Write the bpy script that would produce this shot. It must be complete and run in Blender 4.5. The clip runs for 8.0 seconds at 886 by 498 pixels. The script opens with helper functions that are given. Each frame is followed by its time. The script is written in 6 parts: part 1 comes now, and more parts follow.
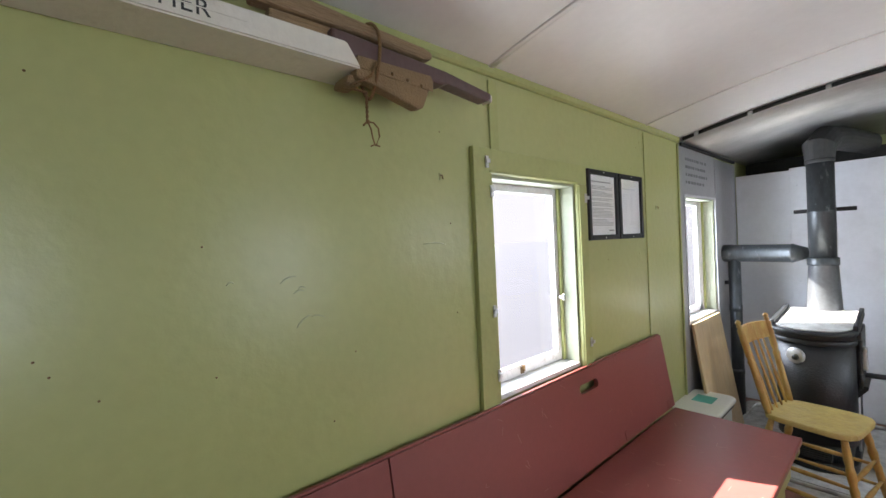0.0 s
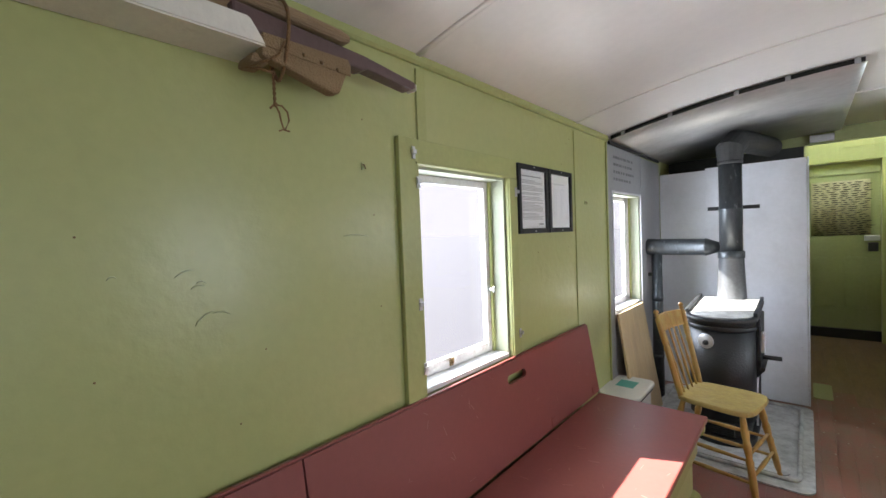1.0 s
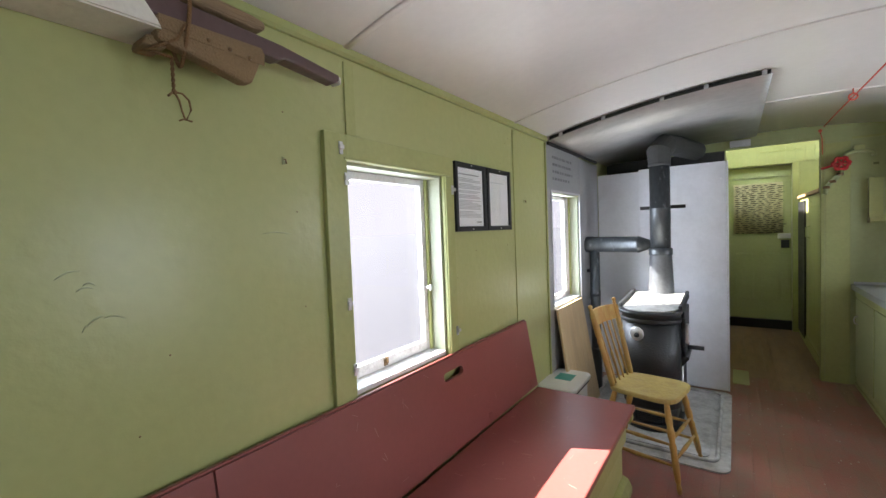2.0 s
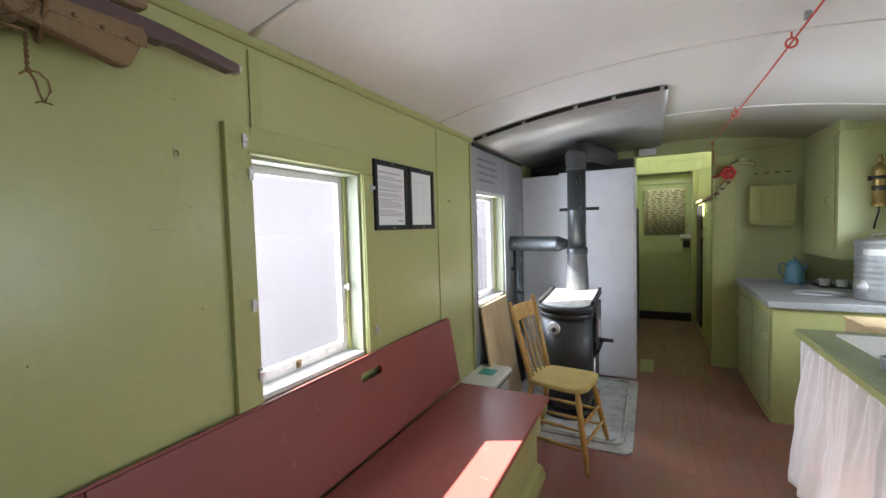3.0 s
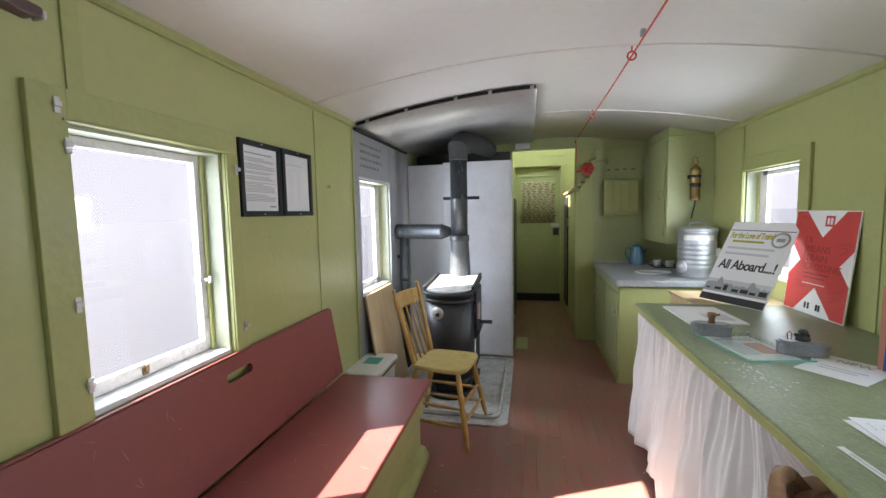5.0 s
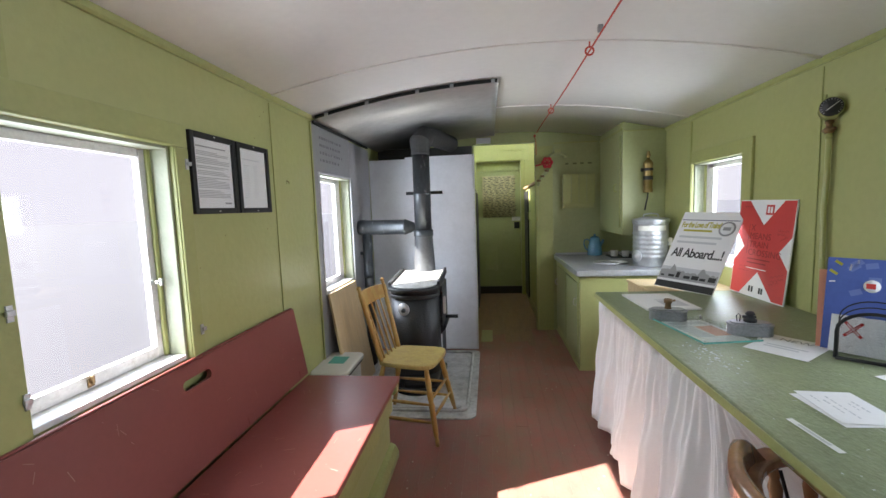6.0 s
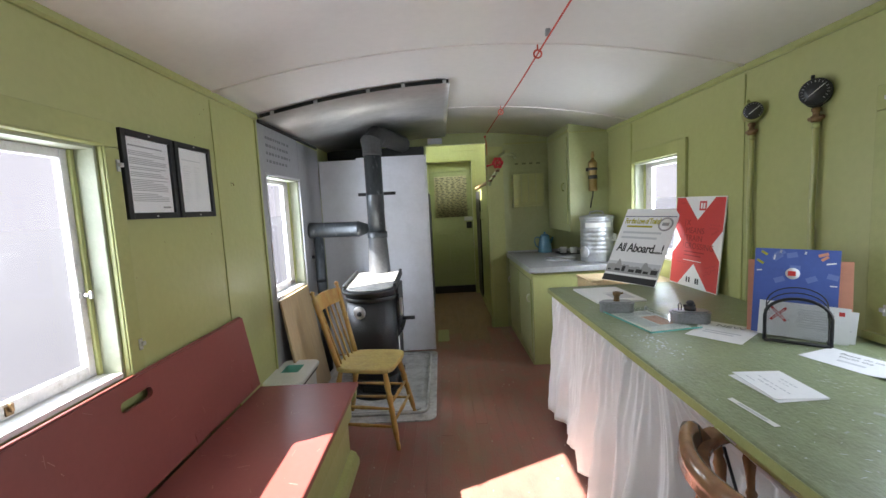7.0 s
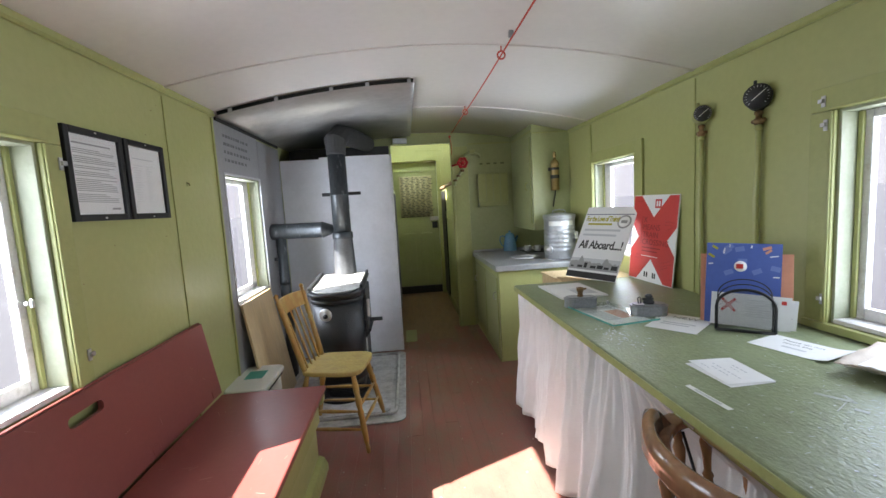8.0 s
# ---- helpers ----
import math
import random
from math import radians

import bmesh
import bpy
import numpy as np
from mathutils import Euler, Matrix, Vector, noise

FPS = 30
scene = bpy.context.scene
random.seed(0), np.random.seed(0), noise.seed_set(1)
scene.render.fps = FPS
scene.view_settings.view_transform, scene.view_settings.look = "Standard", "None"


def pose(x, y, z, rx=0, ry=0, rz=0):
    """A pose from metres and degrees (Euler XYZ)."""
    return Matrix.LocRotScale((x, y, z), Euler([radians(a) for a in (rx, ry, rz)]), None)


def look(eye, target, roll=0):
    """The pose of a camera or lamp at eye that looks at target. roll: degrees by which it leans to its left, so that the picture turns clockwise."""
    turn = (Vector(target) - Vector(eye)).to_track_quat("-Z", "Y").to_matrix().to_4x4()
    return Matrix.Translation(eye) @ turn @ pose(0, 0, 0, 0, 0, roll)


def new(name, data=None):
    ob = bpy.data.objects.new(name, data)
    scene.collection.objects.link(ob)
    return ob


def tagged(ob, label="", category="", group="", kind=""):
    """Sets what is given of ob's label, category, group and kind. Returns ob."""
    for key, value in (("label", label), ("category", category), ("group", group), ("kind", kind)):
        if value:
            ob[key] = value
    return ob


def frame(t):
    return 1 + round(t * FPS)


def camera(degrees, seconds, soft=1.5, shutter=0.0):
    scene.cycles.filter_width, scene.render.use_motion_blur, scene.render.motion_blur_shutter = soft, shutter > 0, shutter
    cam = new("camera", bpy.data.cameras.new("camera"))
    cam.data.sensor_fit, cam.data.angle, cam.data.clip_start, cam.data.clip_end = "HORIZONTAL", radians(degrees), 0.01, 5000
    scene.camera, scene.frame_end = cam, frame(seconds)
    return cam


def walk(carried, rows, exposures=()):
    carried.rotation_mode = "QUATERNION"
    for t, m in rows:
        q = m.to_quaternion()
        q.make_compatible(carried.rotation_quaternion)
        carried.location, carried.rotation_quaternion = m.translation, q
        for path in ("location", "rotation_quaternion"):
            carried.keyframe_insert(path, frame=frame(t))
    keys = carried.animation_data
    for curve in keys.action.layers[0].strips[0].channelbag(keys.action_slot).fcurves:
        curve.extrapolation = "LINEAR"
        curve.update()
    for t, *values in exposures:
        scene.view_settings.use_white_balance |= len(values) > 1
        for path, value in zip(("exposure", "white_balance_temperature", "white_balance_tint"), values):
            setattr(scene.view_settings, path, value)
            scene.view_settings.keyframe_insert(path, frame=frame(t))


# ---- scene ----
EXPO = [(0.0, 3.70), (1.5, 3.66), (4.5, 3.57), (8.0, 3.47)]
HAZE = 0.088
P_BIG_L, P_SMALL_L, P_BIG_R, P_SMALL_R, P_AFT_ADDED, P_CUP = 1.28, 2.8, 1.42, 3.4, 1.95, 8.0

cam = camera(93.6, 8.0)
PATH = [
    (0, (1.051, -0.294, 1.545), (-0.438, 1.041, 1.522), -2.6),
    (0.5, (1.066, -0.253, 1.546), (-0.333, 1.175, 1.499), -2.2),
    (1, (1.092, -0.215, 1.54), (-0.224, 1.29, 1.472), -2.2),
    (1.5, (1.119, -0.177, 1.535), (-0.124, 1.388, 1.455), -2.3),
    (3, (1.233, -0.099, 1.534), (0.34, 1.688, 1.432), -1.6),
    (3.5, (1.262, -0.084, 1.533), (0.509, 1.764, 1.405), -1.3),
    (4, (1.28, -0.077, 1.532), (0.654, 1.816, 1.384), -1.2),
    (4.5, (1.285, -0.068, 1.53), (0.782, 1.861, 1.374), -1.0),
    (6, (1.254, -0.046, 1.519), (1.029, 1.932, 1.324), -2.0),
    (6.5, (1.241, -0.038, 1.518), (1.136, 1.949, 1.318), -2.4),
    (7, (1.228, -0.036, 1.518), (1.232, 1.954, 1.317), -2.9),
    (7.5, (1.217, -0.036, 1.517), (1.314, 1.951, 1.313), -3.2),
    (8, (1.216, -0.036, 1.514), (1.385, 1.945, 1.305), -3.3),
]
walk(cam, [(t, look(eye, target, roll)) for t, eye, target, roll in PATH], EXPO)

# ---- light ----
world = bpy.data.worlds.new("sky")
scene.world = world
world.use_nodes = True
wn = world.node_tree
sky = wn.nodes.new("ShaderNodeTexSky")
sky.sky_type = "NISHITA"
sky.sun_disc = False
SUN = Vector((1.0, 0.45, -0.873))          # the way the sunlight travels
sky.sun_elevation = math.atan2(0.873, math.hypot(1.0, 0.45))
sky.sun_rotation = math.atan2(-1.0, -0.45)
wn.links.new(sky.outputs[0], wn.nodes["Background"].inputs[0])
wn.nodes["Background"].inputs[1].default_value = 0.05
sun_data = bpy.data.lights.new("sun", "SUN")
sun_data.energy, sun_data.angle, sun_data.color = 3.9, radians(0.5), (1.0, 0.95, 0.87)
sun = new("sun", sun_data)
sun.matrix_world = look((-6, -3, 7), Vector((-6, -3, 7)) + SUN)


def window_light(name, x, y0, y1, z0, z1, side, power):
    """Daylight of the sky before a window, wider than its opening so that it also falls in aslant; side is +1 where it shines to +x.
    power: what one opening's area of it gives."""
    d = bpy.data.lights.new(name, "AREA")
    area = (z1 - z0) * (y1 - y0)
    y0, y1, z0, z1 = y0 - 0.55, y1 + 0.55, z0 - 0.45, z1 + 0.30
    power *= (z1 - z0) * (y1 - y0) / area
    d.shape, d.size, d.size_y = "RECTANGLE", z1 - z0, y1 - y0
    d.energy, d.color = power, (0.80, 0.88, 1.0)
    o = new(name, d)
    o.matrix_world = pose(x, (y0 + y1) / 2, (z0 + z1) / 2, 0, -90 * side, 0)
    return o


# car measures
W = 2.942            # inner width
WALL_H = 2.20
RISE = 0.18
T = 0.14             # wall thickness
REAR, PART_Y, END = -2.8, 5.02, 7.12
BIG = (0.893, 1.50, 0.94, 1.80)      # big windows: y0, y1, z0, z1
AFT_ADDED = (-1.25, -0.65, 0.94, 1.80)      # assumed, unseen window behind the start of the walk, added to light the left wall
SMALL = (2.952, 3.636, 0.895, 1.808)  # small windows

window_light("window_daylight", -0.45, BIG[0], BIG[1], BIG[2], BIG[3], 1, P_BIG_L)
window_light("window_daylight", -0.45, SMALL[0], SMALL[1], SMALL[2], SMALL[3], 1, P_SMALL_L)
window_light("window_daylight", W + 0.45, BIG[0], BIG[1], BIG[2], BIG[3], -1, P_BIG_R)
window_light("window_daylight", W + 0.45, SMALL[0], SMALL[1], 1.03, SMALL[3], -1, P_SMALL_R)
# Lamp of the assumed aft window, added to brighten the left wall.
window_light("window_daylight", W + 0.45, AFT_ADDED[0], AFT_ADDED[1], AFT_ADDED[2], AFT_ADDED[3], -1, P_AFT_ADDED)
window_light("cupola_daylight", -0.45, 5.35, 6.25, 3.2, 3.6, 1, P_CUP)
window_light("cupola_daylight", W + 0.45, 5.35, 6.25, 3.2, 3.6, -1, P_CUP)


# ---- materials ----
def material(name, base, rough=0.5, metal=0.0, var=0.12, scale=6.0, grain=60.0, bump=0.02, second=None, amount=0.5,
             stretch=(1, 1, 1), spec=0.5, coat=0.0, per=0.0, sharp=(0.45, 0.65), bscale=None, gloss=None, world=False):
    """Paint, wood, metal: base colour varied at two scales, with fine relief. second: a colour that shows in worn patches."""
    m = bpy.data.materials.new(name)
    m.use_nodes = True
    n, l = m.node_tree.nodes, m.node_tree.links
    p = n["Principled BSDF"]
    tc = n.new("ShaderNodeTexCoord")
    mp = n.new("ShaderNodeMapping")
    mp.inputs["Scale"].default_value = stretch
    if world:
        l.new(n.new("ShaderNodeNewGeometry").outputs["Position"], mp.inputs[0])
    else:
        l.new(tc.outputs["Object"], mp.inputs[0])
    big = n.new("ShaderNodeTexNoise")
    big.inputs["Scale"].default_value, big.inputs["Detail"].default_value = scale, 5
    fine = n.new("ShaderNodeTexNoise")
    fine.inputs["Scale"].default_value, fine.inputs["Detail"].default_value = grain, 3
    l.new(mp.outputs[0], big.inputs[0])
    l.new(mp.outputs[0], fine.inputs[0])
    add = n.new("ShaderNodeMath")
    add.operation = "ADD"
    l.new(big.outputs[0], add.inputs[0])
    l.new(fine.outputs[0], add.inputs[1])
    ramp = n.new("ShaderNodeMapRange")
    ramp.inputs["From Min"].default_value, ramp.inputs["From Max"].default_value = 0.6, 1.4
    ramp.inputs["To Min"].default_value, ramp.inputs["To Max"].default_value = 1 - var, 1 + var
    l.new(add.outputs[0], ramp.inputs[0])
    val = ramp.outputs[0]
    if per:
        oi = n.new("ShaderNodeObjectInfo")
        pr = n.new("ShaderNodeMapRange")
        pr.inputs["To Min"].default_value, pr.inputs["To Max"].default_value = 1 - per, 1 + per
        l.new(oi.outputs["Random"], pr.inputs[0])
        mu = n.new("ShaderNodeMath")
        mu.operation = "MULTIPLY"
        l.new(pr.outputs[0], mu.inputs[0])
        l.new(val, mu.inputs[1])
        val = mu.outputs[0]
    col = n.new("ShaderNodeVectorMath")
    col.operation = "SCALE"
    col.inputs[0].default_value = base
    l.new(val, col.inputs["Scale"])
    out = col.outputs[0]
    if second:
        wear = n.new("ShaderNodeTexNoise")
        wear.inputs["Scale"].default_value, wear.inputs["Detail"].default_value = scale * 2.3, 9
        wear.inputs["Roughness"].default_value = 0.65
        l.new(mp.outputs[0], wear.inputs[0])
        wr = n.new("ShaderNodeMapRange")
        wr.inputs["From Min"].default_value, wr.inputs["From Max"].default_value = sharp
        wr.inputs["To Max"].default_value = amount
        l.new(wear.outputs[0], wr.inputs[0])
        mx = n.new("ShaderNodeMix")
        mx.data_type = "RGBA"
        mx.inputs["B"].default_value = (*second, 1)
        ins = [i for i in mx.inputs if i.type == "RGBA"]
        ins[1].default_value = (*second, 1)
        l.new(wr.outputs[0], mx.inputs[0])
        l.new(out, ins[0])
        out = [o for o in mx.outputs if o.type == "RGBA"][0]
    l.new(out, p.inputs["Base Color"])
    p.inputs["Metallic"].default_value = metal
    p.inputs["Specular IOR Level"].default_value = spec
    p.inputs["Coat Weight"].default_value = coat
    p.inputs["Coat Roughness"].default_value = 0.15
    rr = n.new("ShaderNodeMapRange")
    rr.inputs["To Min"].default_value, rr.inputs["To Max"].default_value = (max(0.285, rough - 0.1), min(1, rough + 0.14)) if rough > 0.28 else (max(0.05, rough - 0.08), 0.265)
    if gloss:
        rr.inputs["From Min"].default_value, rr.inputs["From Max"].default_value = 0.1, 0.9
        rr.inputs["To Min"].default_value, rr.inputs["To Max"].default_value = gloss
    l.new(big.outputs[0], rr.inputs[0])
    l.new(rr.outputs[0], p.inputs["Roughness"])
    if bump:
        bn = n.new("ShaderNodeBump")
        bn.inputs["Strength"].default_value = 1.0
        bn.inputs["Distance"].default_value = bump * 0.1
        if bscale:
            bt = n.new("ShaderNodeTexNoise")
            bt.inputs["Scale"].default_value, bt.inputs["Detail"].default_value = bscale, 4
            l.new(mp.outputs[0], bt.inputs[0])
            l.new(bt.outputs[0], bn.inputs["Height"])
        else:
            l.new(add.outputs[0], bn.inputs["Height"])
        l.new(bn.outputs[0], p.inputs["Normal"])
    return m



def soot_stain(m, centre, near, far, amount):
    """Adds a ragged soot stain round a point to a material made by material()."""
    n, l = m.node_tree.nodes, m.node_tree.links
    p = n["Principled BSDF"]
    src = p.inputs["Base Color"].links[0].from_socket
    tc, dist, nz = n.new("ShaderNodeTexCoord"), n.new("ShaderNodeVectorMath"), n.new("ShaderNodeTexNoise")
    dist.operation = "DISTANCE"
    dist.inputs[1].default_value = centre
    nz.inputs["Scale"].default_value, nz.inputs["Detail"].default_value = 3.0, 6
    l.new(tc.outputs["Object"], dist.inputs[0])
    l.new(tc.outputs["Object"], nz.inputs[0])
    add = n.new("ShaderNodeMath")
    add.operation = "MULTIPLY_ADD"
    add.inputs[1].default_value = 0.7
    l.new(nz.outputs[0], add.inputs[0])
    l.new(dist.outputs["Value"], add.inputs[2])
    mr = n.new("ShaderNodeMapRange")
    mr.interpolation_type = "SMOOTHSTEP"
    mr.inputs["From Min"].default_value, mr.inputs["From Max"].default_value = near + 0.35, far + 0.35
    mr.inputs["To Min"].default_value, mr.inputs["To Max"].default_value = amount, 0.0
    l.new(add.outputs[0], mr.inputs[0])
    mx = n.new("ShaderNodeMix")
    mx.data_type = "RGBA"
    ins = [i for i in mx.inputs if i.type == "RGBA"]
    ins[1].default_value = (0.012, 0.012, 0.012, 1)
    l.new(mr.outputs[0], mx.inputs[0])
    l.new(src, ins[0])
    l.new([o for o in mx.outputs if o.type == "RGBA"][0], p.inputs["Base Color"])


GREEN = (0.416, 0.432, 0.176)
M = {}
M["green"] = material("green_gloss_paint", GREEN, 0.36, var=0.06, scale=1.6, grain=30, bump=0.016, bscale=22, spec=0.6, second=(0.408, 0.43, 0.182), amount=0.3, sharp=(0.3, 0.8), gloss=(0.285, 0.36))
M["green_trim"] = material("green_trim_paint", (0.392, 0.41, 0.160), 0.33, var=0.07, scale=5, grain=40, bump=0.015, spec=0.5)
M["green_dark"] = material("green_joinery_paint", (0.372, 0.402, 0.195), 0.32, var=0.08, scale=3, grain=30, bump=0.015)
M["green_table"] = material("worn_green_tabletop_paint", (0.250, 0.290, 0.165), 0.37, var=0.20, scale=9, grain=60, bump=0.030, bscale=75, stretch=(1.5, 0.85, 1), second=(0.42, 0.46, 0.37), amount=0.55, sharp=(0.60, 0.72), gloss=(0.33, 0.48), spec=0.35)
M["white"] = material("white_ceiling_paint", (0.80, 0.755, 0.72), 0.30, var=0.04, scale=2, grain=25, bump=0.012, bscale=12, gloss=(0.285, 0.32))
M["white_box"] = material("cream_box_paint", (0.74, 0.70, 0.62), 0.4, var=0.06, scale=5, grain=50, second=(0.42, 0.36, 0.29), amount=0.5, sharp=(0.58, 0.75), bump=0.015)
M["mint"] = material("sun_faded_mint_paint", (0.36, 0.385, 0.27), 0.45, var=0.08, scale=6, grain=50, bump=0.015, second=(0.46, 0.46, 0.36), amount=0.5)
M["sash"] = material("weathered_white_sash_paint", (0.74, 0.72, 0.72), 0.5, var=0.1, scale=9, grain=80, second=(0.38, 0.33, 0.28), amount=0.5, sharp=(0.55, 0.7), bump=0.03)
M["red"] = material("oxide_red_gloss_paint", (0.252, 0.068, 0.059), 0.32, var=0.06, scale=2.5, grain=45, bump=0.008, bscale=10)
M["floor"] = material("worn_red_floorboards", (0.310, 0.108, 0.088), 0.38, var=0.13, scale=2.4, grain=70, stretch=(1.5, 0.8, 1), bump=0.012, second=(0.225, 0.145, 0.112), amount=0.85, per=0.03, sharp=(0.36, 0.66), gloss=(0.285, 0.44), world=True)
M["floor_bare"] = material("bare_brown_floorboards", (0.27, 0.165, 0.095), 0.40, var=0.2, scale=3.0, grain=30, stretch=(3, 0.5, 1), bump=0.02, second=(0.16, 0.10, 0.065), amount=0.6, per=0.05, gloss=(0.285, 0.44), world=True)
M["galv"] = material("galvanised_sheet", (0.47, 0.485, 0.50), 0.46, metal=0.6, var=0.12, scale=4, grain=40, bump=0.02, second=(0.33, 0.34, 0.36), amount=0.5)
M["galv_wall"] = material("grey_zinc_sheet", (0.36, 0.36, 0.37), 0.42, metal=0.35, var=0.1, scale=3, grain=40, bump=0.015)
M["plate"] = material("sooty_zinc_plate", (0.44, 0.44, 0.43), 0.33, metal=0.45, var=0.10, scale=2.2, grain=18, bump=0.012, bscale=6, second=(0.32, 0.32, 0.305), amount=0.5, sharp=(0.45, 0.75), gloss=(0.30, 0.44))
soot_stain(M["plate"], (0.62, 4.30, 2.25), 0.18, 0.85, 0.80)
M["white_metal"] = material("white_enamelled_sheet", (0.64, 0.645, 0.68), 0.42, var=0.05, scale=2, grain=30, bump=0.02, bscale=4, second=(0.50, 0.50, 0.52), amount=0.4)
M["tray"] = material("grey_painted_tray", (0.50, 0.50, 0.485), 0.5, var=0.15, scale=5, grain=40, bump=0.03, second=(0.22, 0.21, 0.20), amount=0.6)
M["iron"] = material("black_stove_iron", (0.017, 0.019, 0.022), 0.46, var=0.2, scale=6, grain=80, bump=0.02, spec=0.6)
M["pipe"] = material("dark_blued_stovepipe", (0.075, 0.083, 0.09), 0.42, metal=0.55, var=0.25, scale=9, grain=60, bump=0.02, stretch=(1, 1, 0.35), second=(0.34, 0.36, 0.38), amount=0.55, sharp=(0.60, 0.70), gloss=(0.285, 0.44))
# Sooty pipe; the same black gives the added gap board its shade.
M["soot"] = material("sooty_pipe_and_gap_black", (0.05, 0.05, 0.05), 0.6, metal=0.2, var=0.2, scale=5, grain=40)
M["cone"] = material("dull_steel_cone", (0.11, 0.115, 0.125), 0.40, metal=0.5, var=0.15, scale=6, grain=50)
M["steel"] = material("bright_zinc_hardware", (0.62, 0.62, 0.63), 0.35, metal=0.7, var=0.1, scale=20, grain=100)
M["black"] = material("black_metal", (0.015, 0.015, 0.016), 0.4, var=0.1, scale=20, grain=100, bump=0.0)
M["frame"] = material("black_picture_frame", (0.012, 0.012, 0.013), 0.35, var=0.1, scale=20, grain=100, bump=0.0)
M["paper"] = material("white_paper", (0.80, 0.80, 0.80), 0.7, var=0.03, scale=5, grain=50, bump=0.004)
M["ink"] = material("black_ink", (0.03, 0.03, 0.03), 0.7, var=0.05, bump=0.0)
M["grey_ink"] = material("grey_print", (0.33, 0.33, 0.33), 0.7, var=0.05, bump=0.0)
M["pale_ink"] = material("pale_print", (0.55, 0.56, 0.58), 0.7, var=0.05, bump=0.0)
M["gold_ink"] = material("yellow_print", (0.42, 0.38, 0.03), 0.7, var=0.05, bump=0.0)
M["red_ink"] = material("red_print", (0.58, 0.05, 0.045), 0.45, var=0.05, bump=0.0)
M["dark_red_ink"] = material("dark_red_print", (0.28, 0.02, 0.02), 0.5, var=0.05, bump=0.0)
M["blue_ink"] = material("blue_card", (0.075, 0.125, 0.40), 0.5, var=0.08, scale=20, bump=0.0)
M["blue_pale"] = material("pale_blue_print", (0.16, 0.22, 0.50), 0.5, var=0.05, bump=0.0)
M["navy"] = material("navy_print", (0.04, 0.05, 0.12), 0.5, var=0.05, bump=0.0)
M["peach"] = material("peach_card", (0.70, 0.32, 0.21), 0.6, var=0.06, scale=12, bump=0.0)
M["chair"] = material("yellow_worn_chair_paint", (0.44, 0.245, 0.065), 0.38, var=0.15, scale=7, grain=60, stretch=(1, 1, 0.4), bump=0.03, second=(0.52, 0.40, 0.13), amount=0.7)
M["seat"] = material("yellow_worn_seat_paint", (0.47, 0.36, 0.12), 0.36, var=0.15, scale=6, grain=50, bump=0.03, second=(0.36, 0.24, 0.09), amount=0.6)
M["oak"] = material("varnished_brown_wood", (0.32, 0.165, 0.085), 0.25, var=0.25, scale=5, grain=40, stretch=(1, 1, 0.3), bump=0.02, coat=0.5)
M["ply"] = material("pale_pine_plywood", (0.62, 0.47, 0.26), 0.5, var=0.14, scale=3, grain=25, stretch=(6, 6, 0.6), bump=0.03, second=(0.50, 0.34, 0.20), amount=0.5)
M["old_wood"] = material("old_brown_wood", (0.27, 0.175, 0.095), 0.6, var=0.25, scale=6, grain=50, stretch=(4, 0.5, 4), bump=0.05)
M["pole"] = material("purple_brown_painted_pole", (0.105, 0.06, 0.058), 0.45, var=0.15, scale=5, grain=50, bump=0.02)
M["canvas"] = material("brown_canvas", (0.25, 0.165, 0.085), 0.85, var=0.15, scale=12, grain=200, bump=0.04)
M["rope"] = material("brown_twine", (0.23, 0.13, 0.055), 0.9, var=0.25, scale=60, grain=300, bump=0.05)
M["red_cord"] = material("red_cord", (0.55, 0.07, 0.04), 0.7, var=0.1, scale=50, grain=200, bump=0.02)
M["red_iron"] = material("red_valve_paint", (0.48, 0.02, 0.025), 0.35, var=0.1, scale=20, grain=80)
M["cloth"] = material("white_cotton_cloth", (0.87, 0.86, 0.86), 0.85, var=0.04, scale=8, grain=300, bump=0.012)
M["brass"] = material("tarnished_brass", (0.36, 0.26, 0.11), 0.34, metal=1.0, var=0.3, scale=14, grain=80)
M["bronze"] = material("dull_bronze_fitting", (0.22, 0.14, 0.07), 0.4, metal=0.8, var=0.3, scale=20, grain=80)
M["enamel"] = material("blue_enamel", (0.13, 0.30, 0.43), 0.2, var=0.12, scale=14, grain=80, bump=0.0, coat=0.5)
M["plastic"] = material("white_plastic", (0.72, 0.72, 0.68), 0.45, var=0.05, scale=6, grain=60, bump=0.005)
M["teal"] = material("teal_sticker", (0.10, 0.42, 0.36), 0.5, var=0.05, bump=0.0)
M["curtain"] = material("yellow_green_lace", (0.44, 0.40, 0.23), 0.8, var=0.2, scale=30, grain=200, bump=0.02)
M["dial"] = material("dark_dial_face", (0.02, 0.02, 0.022), 0.3, bump=0.0, var=0.05)
# Near-black that paints the shade of gaps between parts.
M["gap_shade"] = material("painted_gap_shade", (0.02, 0.02, 0.018), 0.8, var=0.2, bump=0.0)
M["tin"] = material("dull_grey_tin", (0.30, 0.31, 0.325), 0.4, metal=0.5, var=0.25, scale=14, grain=90, bump=0.02)
M["groove"] = material("shadowed_green_paint", (0.15, 0.17, 0.065), 0.5, var=0.1, bump=0.0)
M["red_scratch"] = material("pale_red_scratch", (0.40, 0.20, 0.17), 0.6, var=0.2, bump=0.0)
# Pale colour of real paint flecks and of glints painted as slivers.
M["fleck_and_glint"] = material("pale_flecks_and_glints", (0.58, 0.62, 0.60), 0.45, var=0.15, scale=40, bump=0.0)
M["tape"] = material("dull_pale_tape", (0.36, 0.39, 0.33), 0.5, var=0.1, scale=20, bump=0.0)
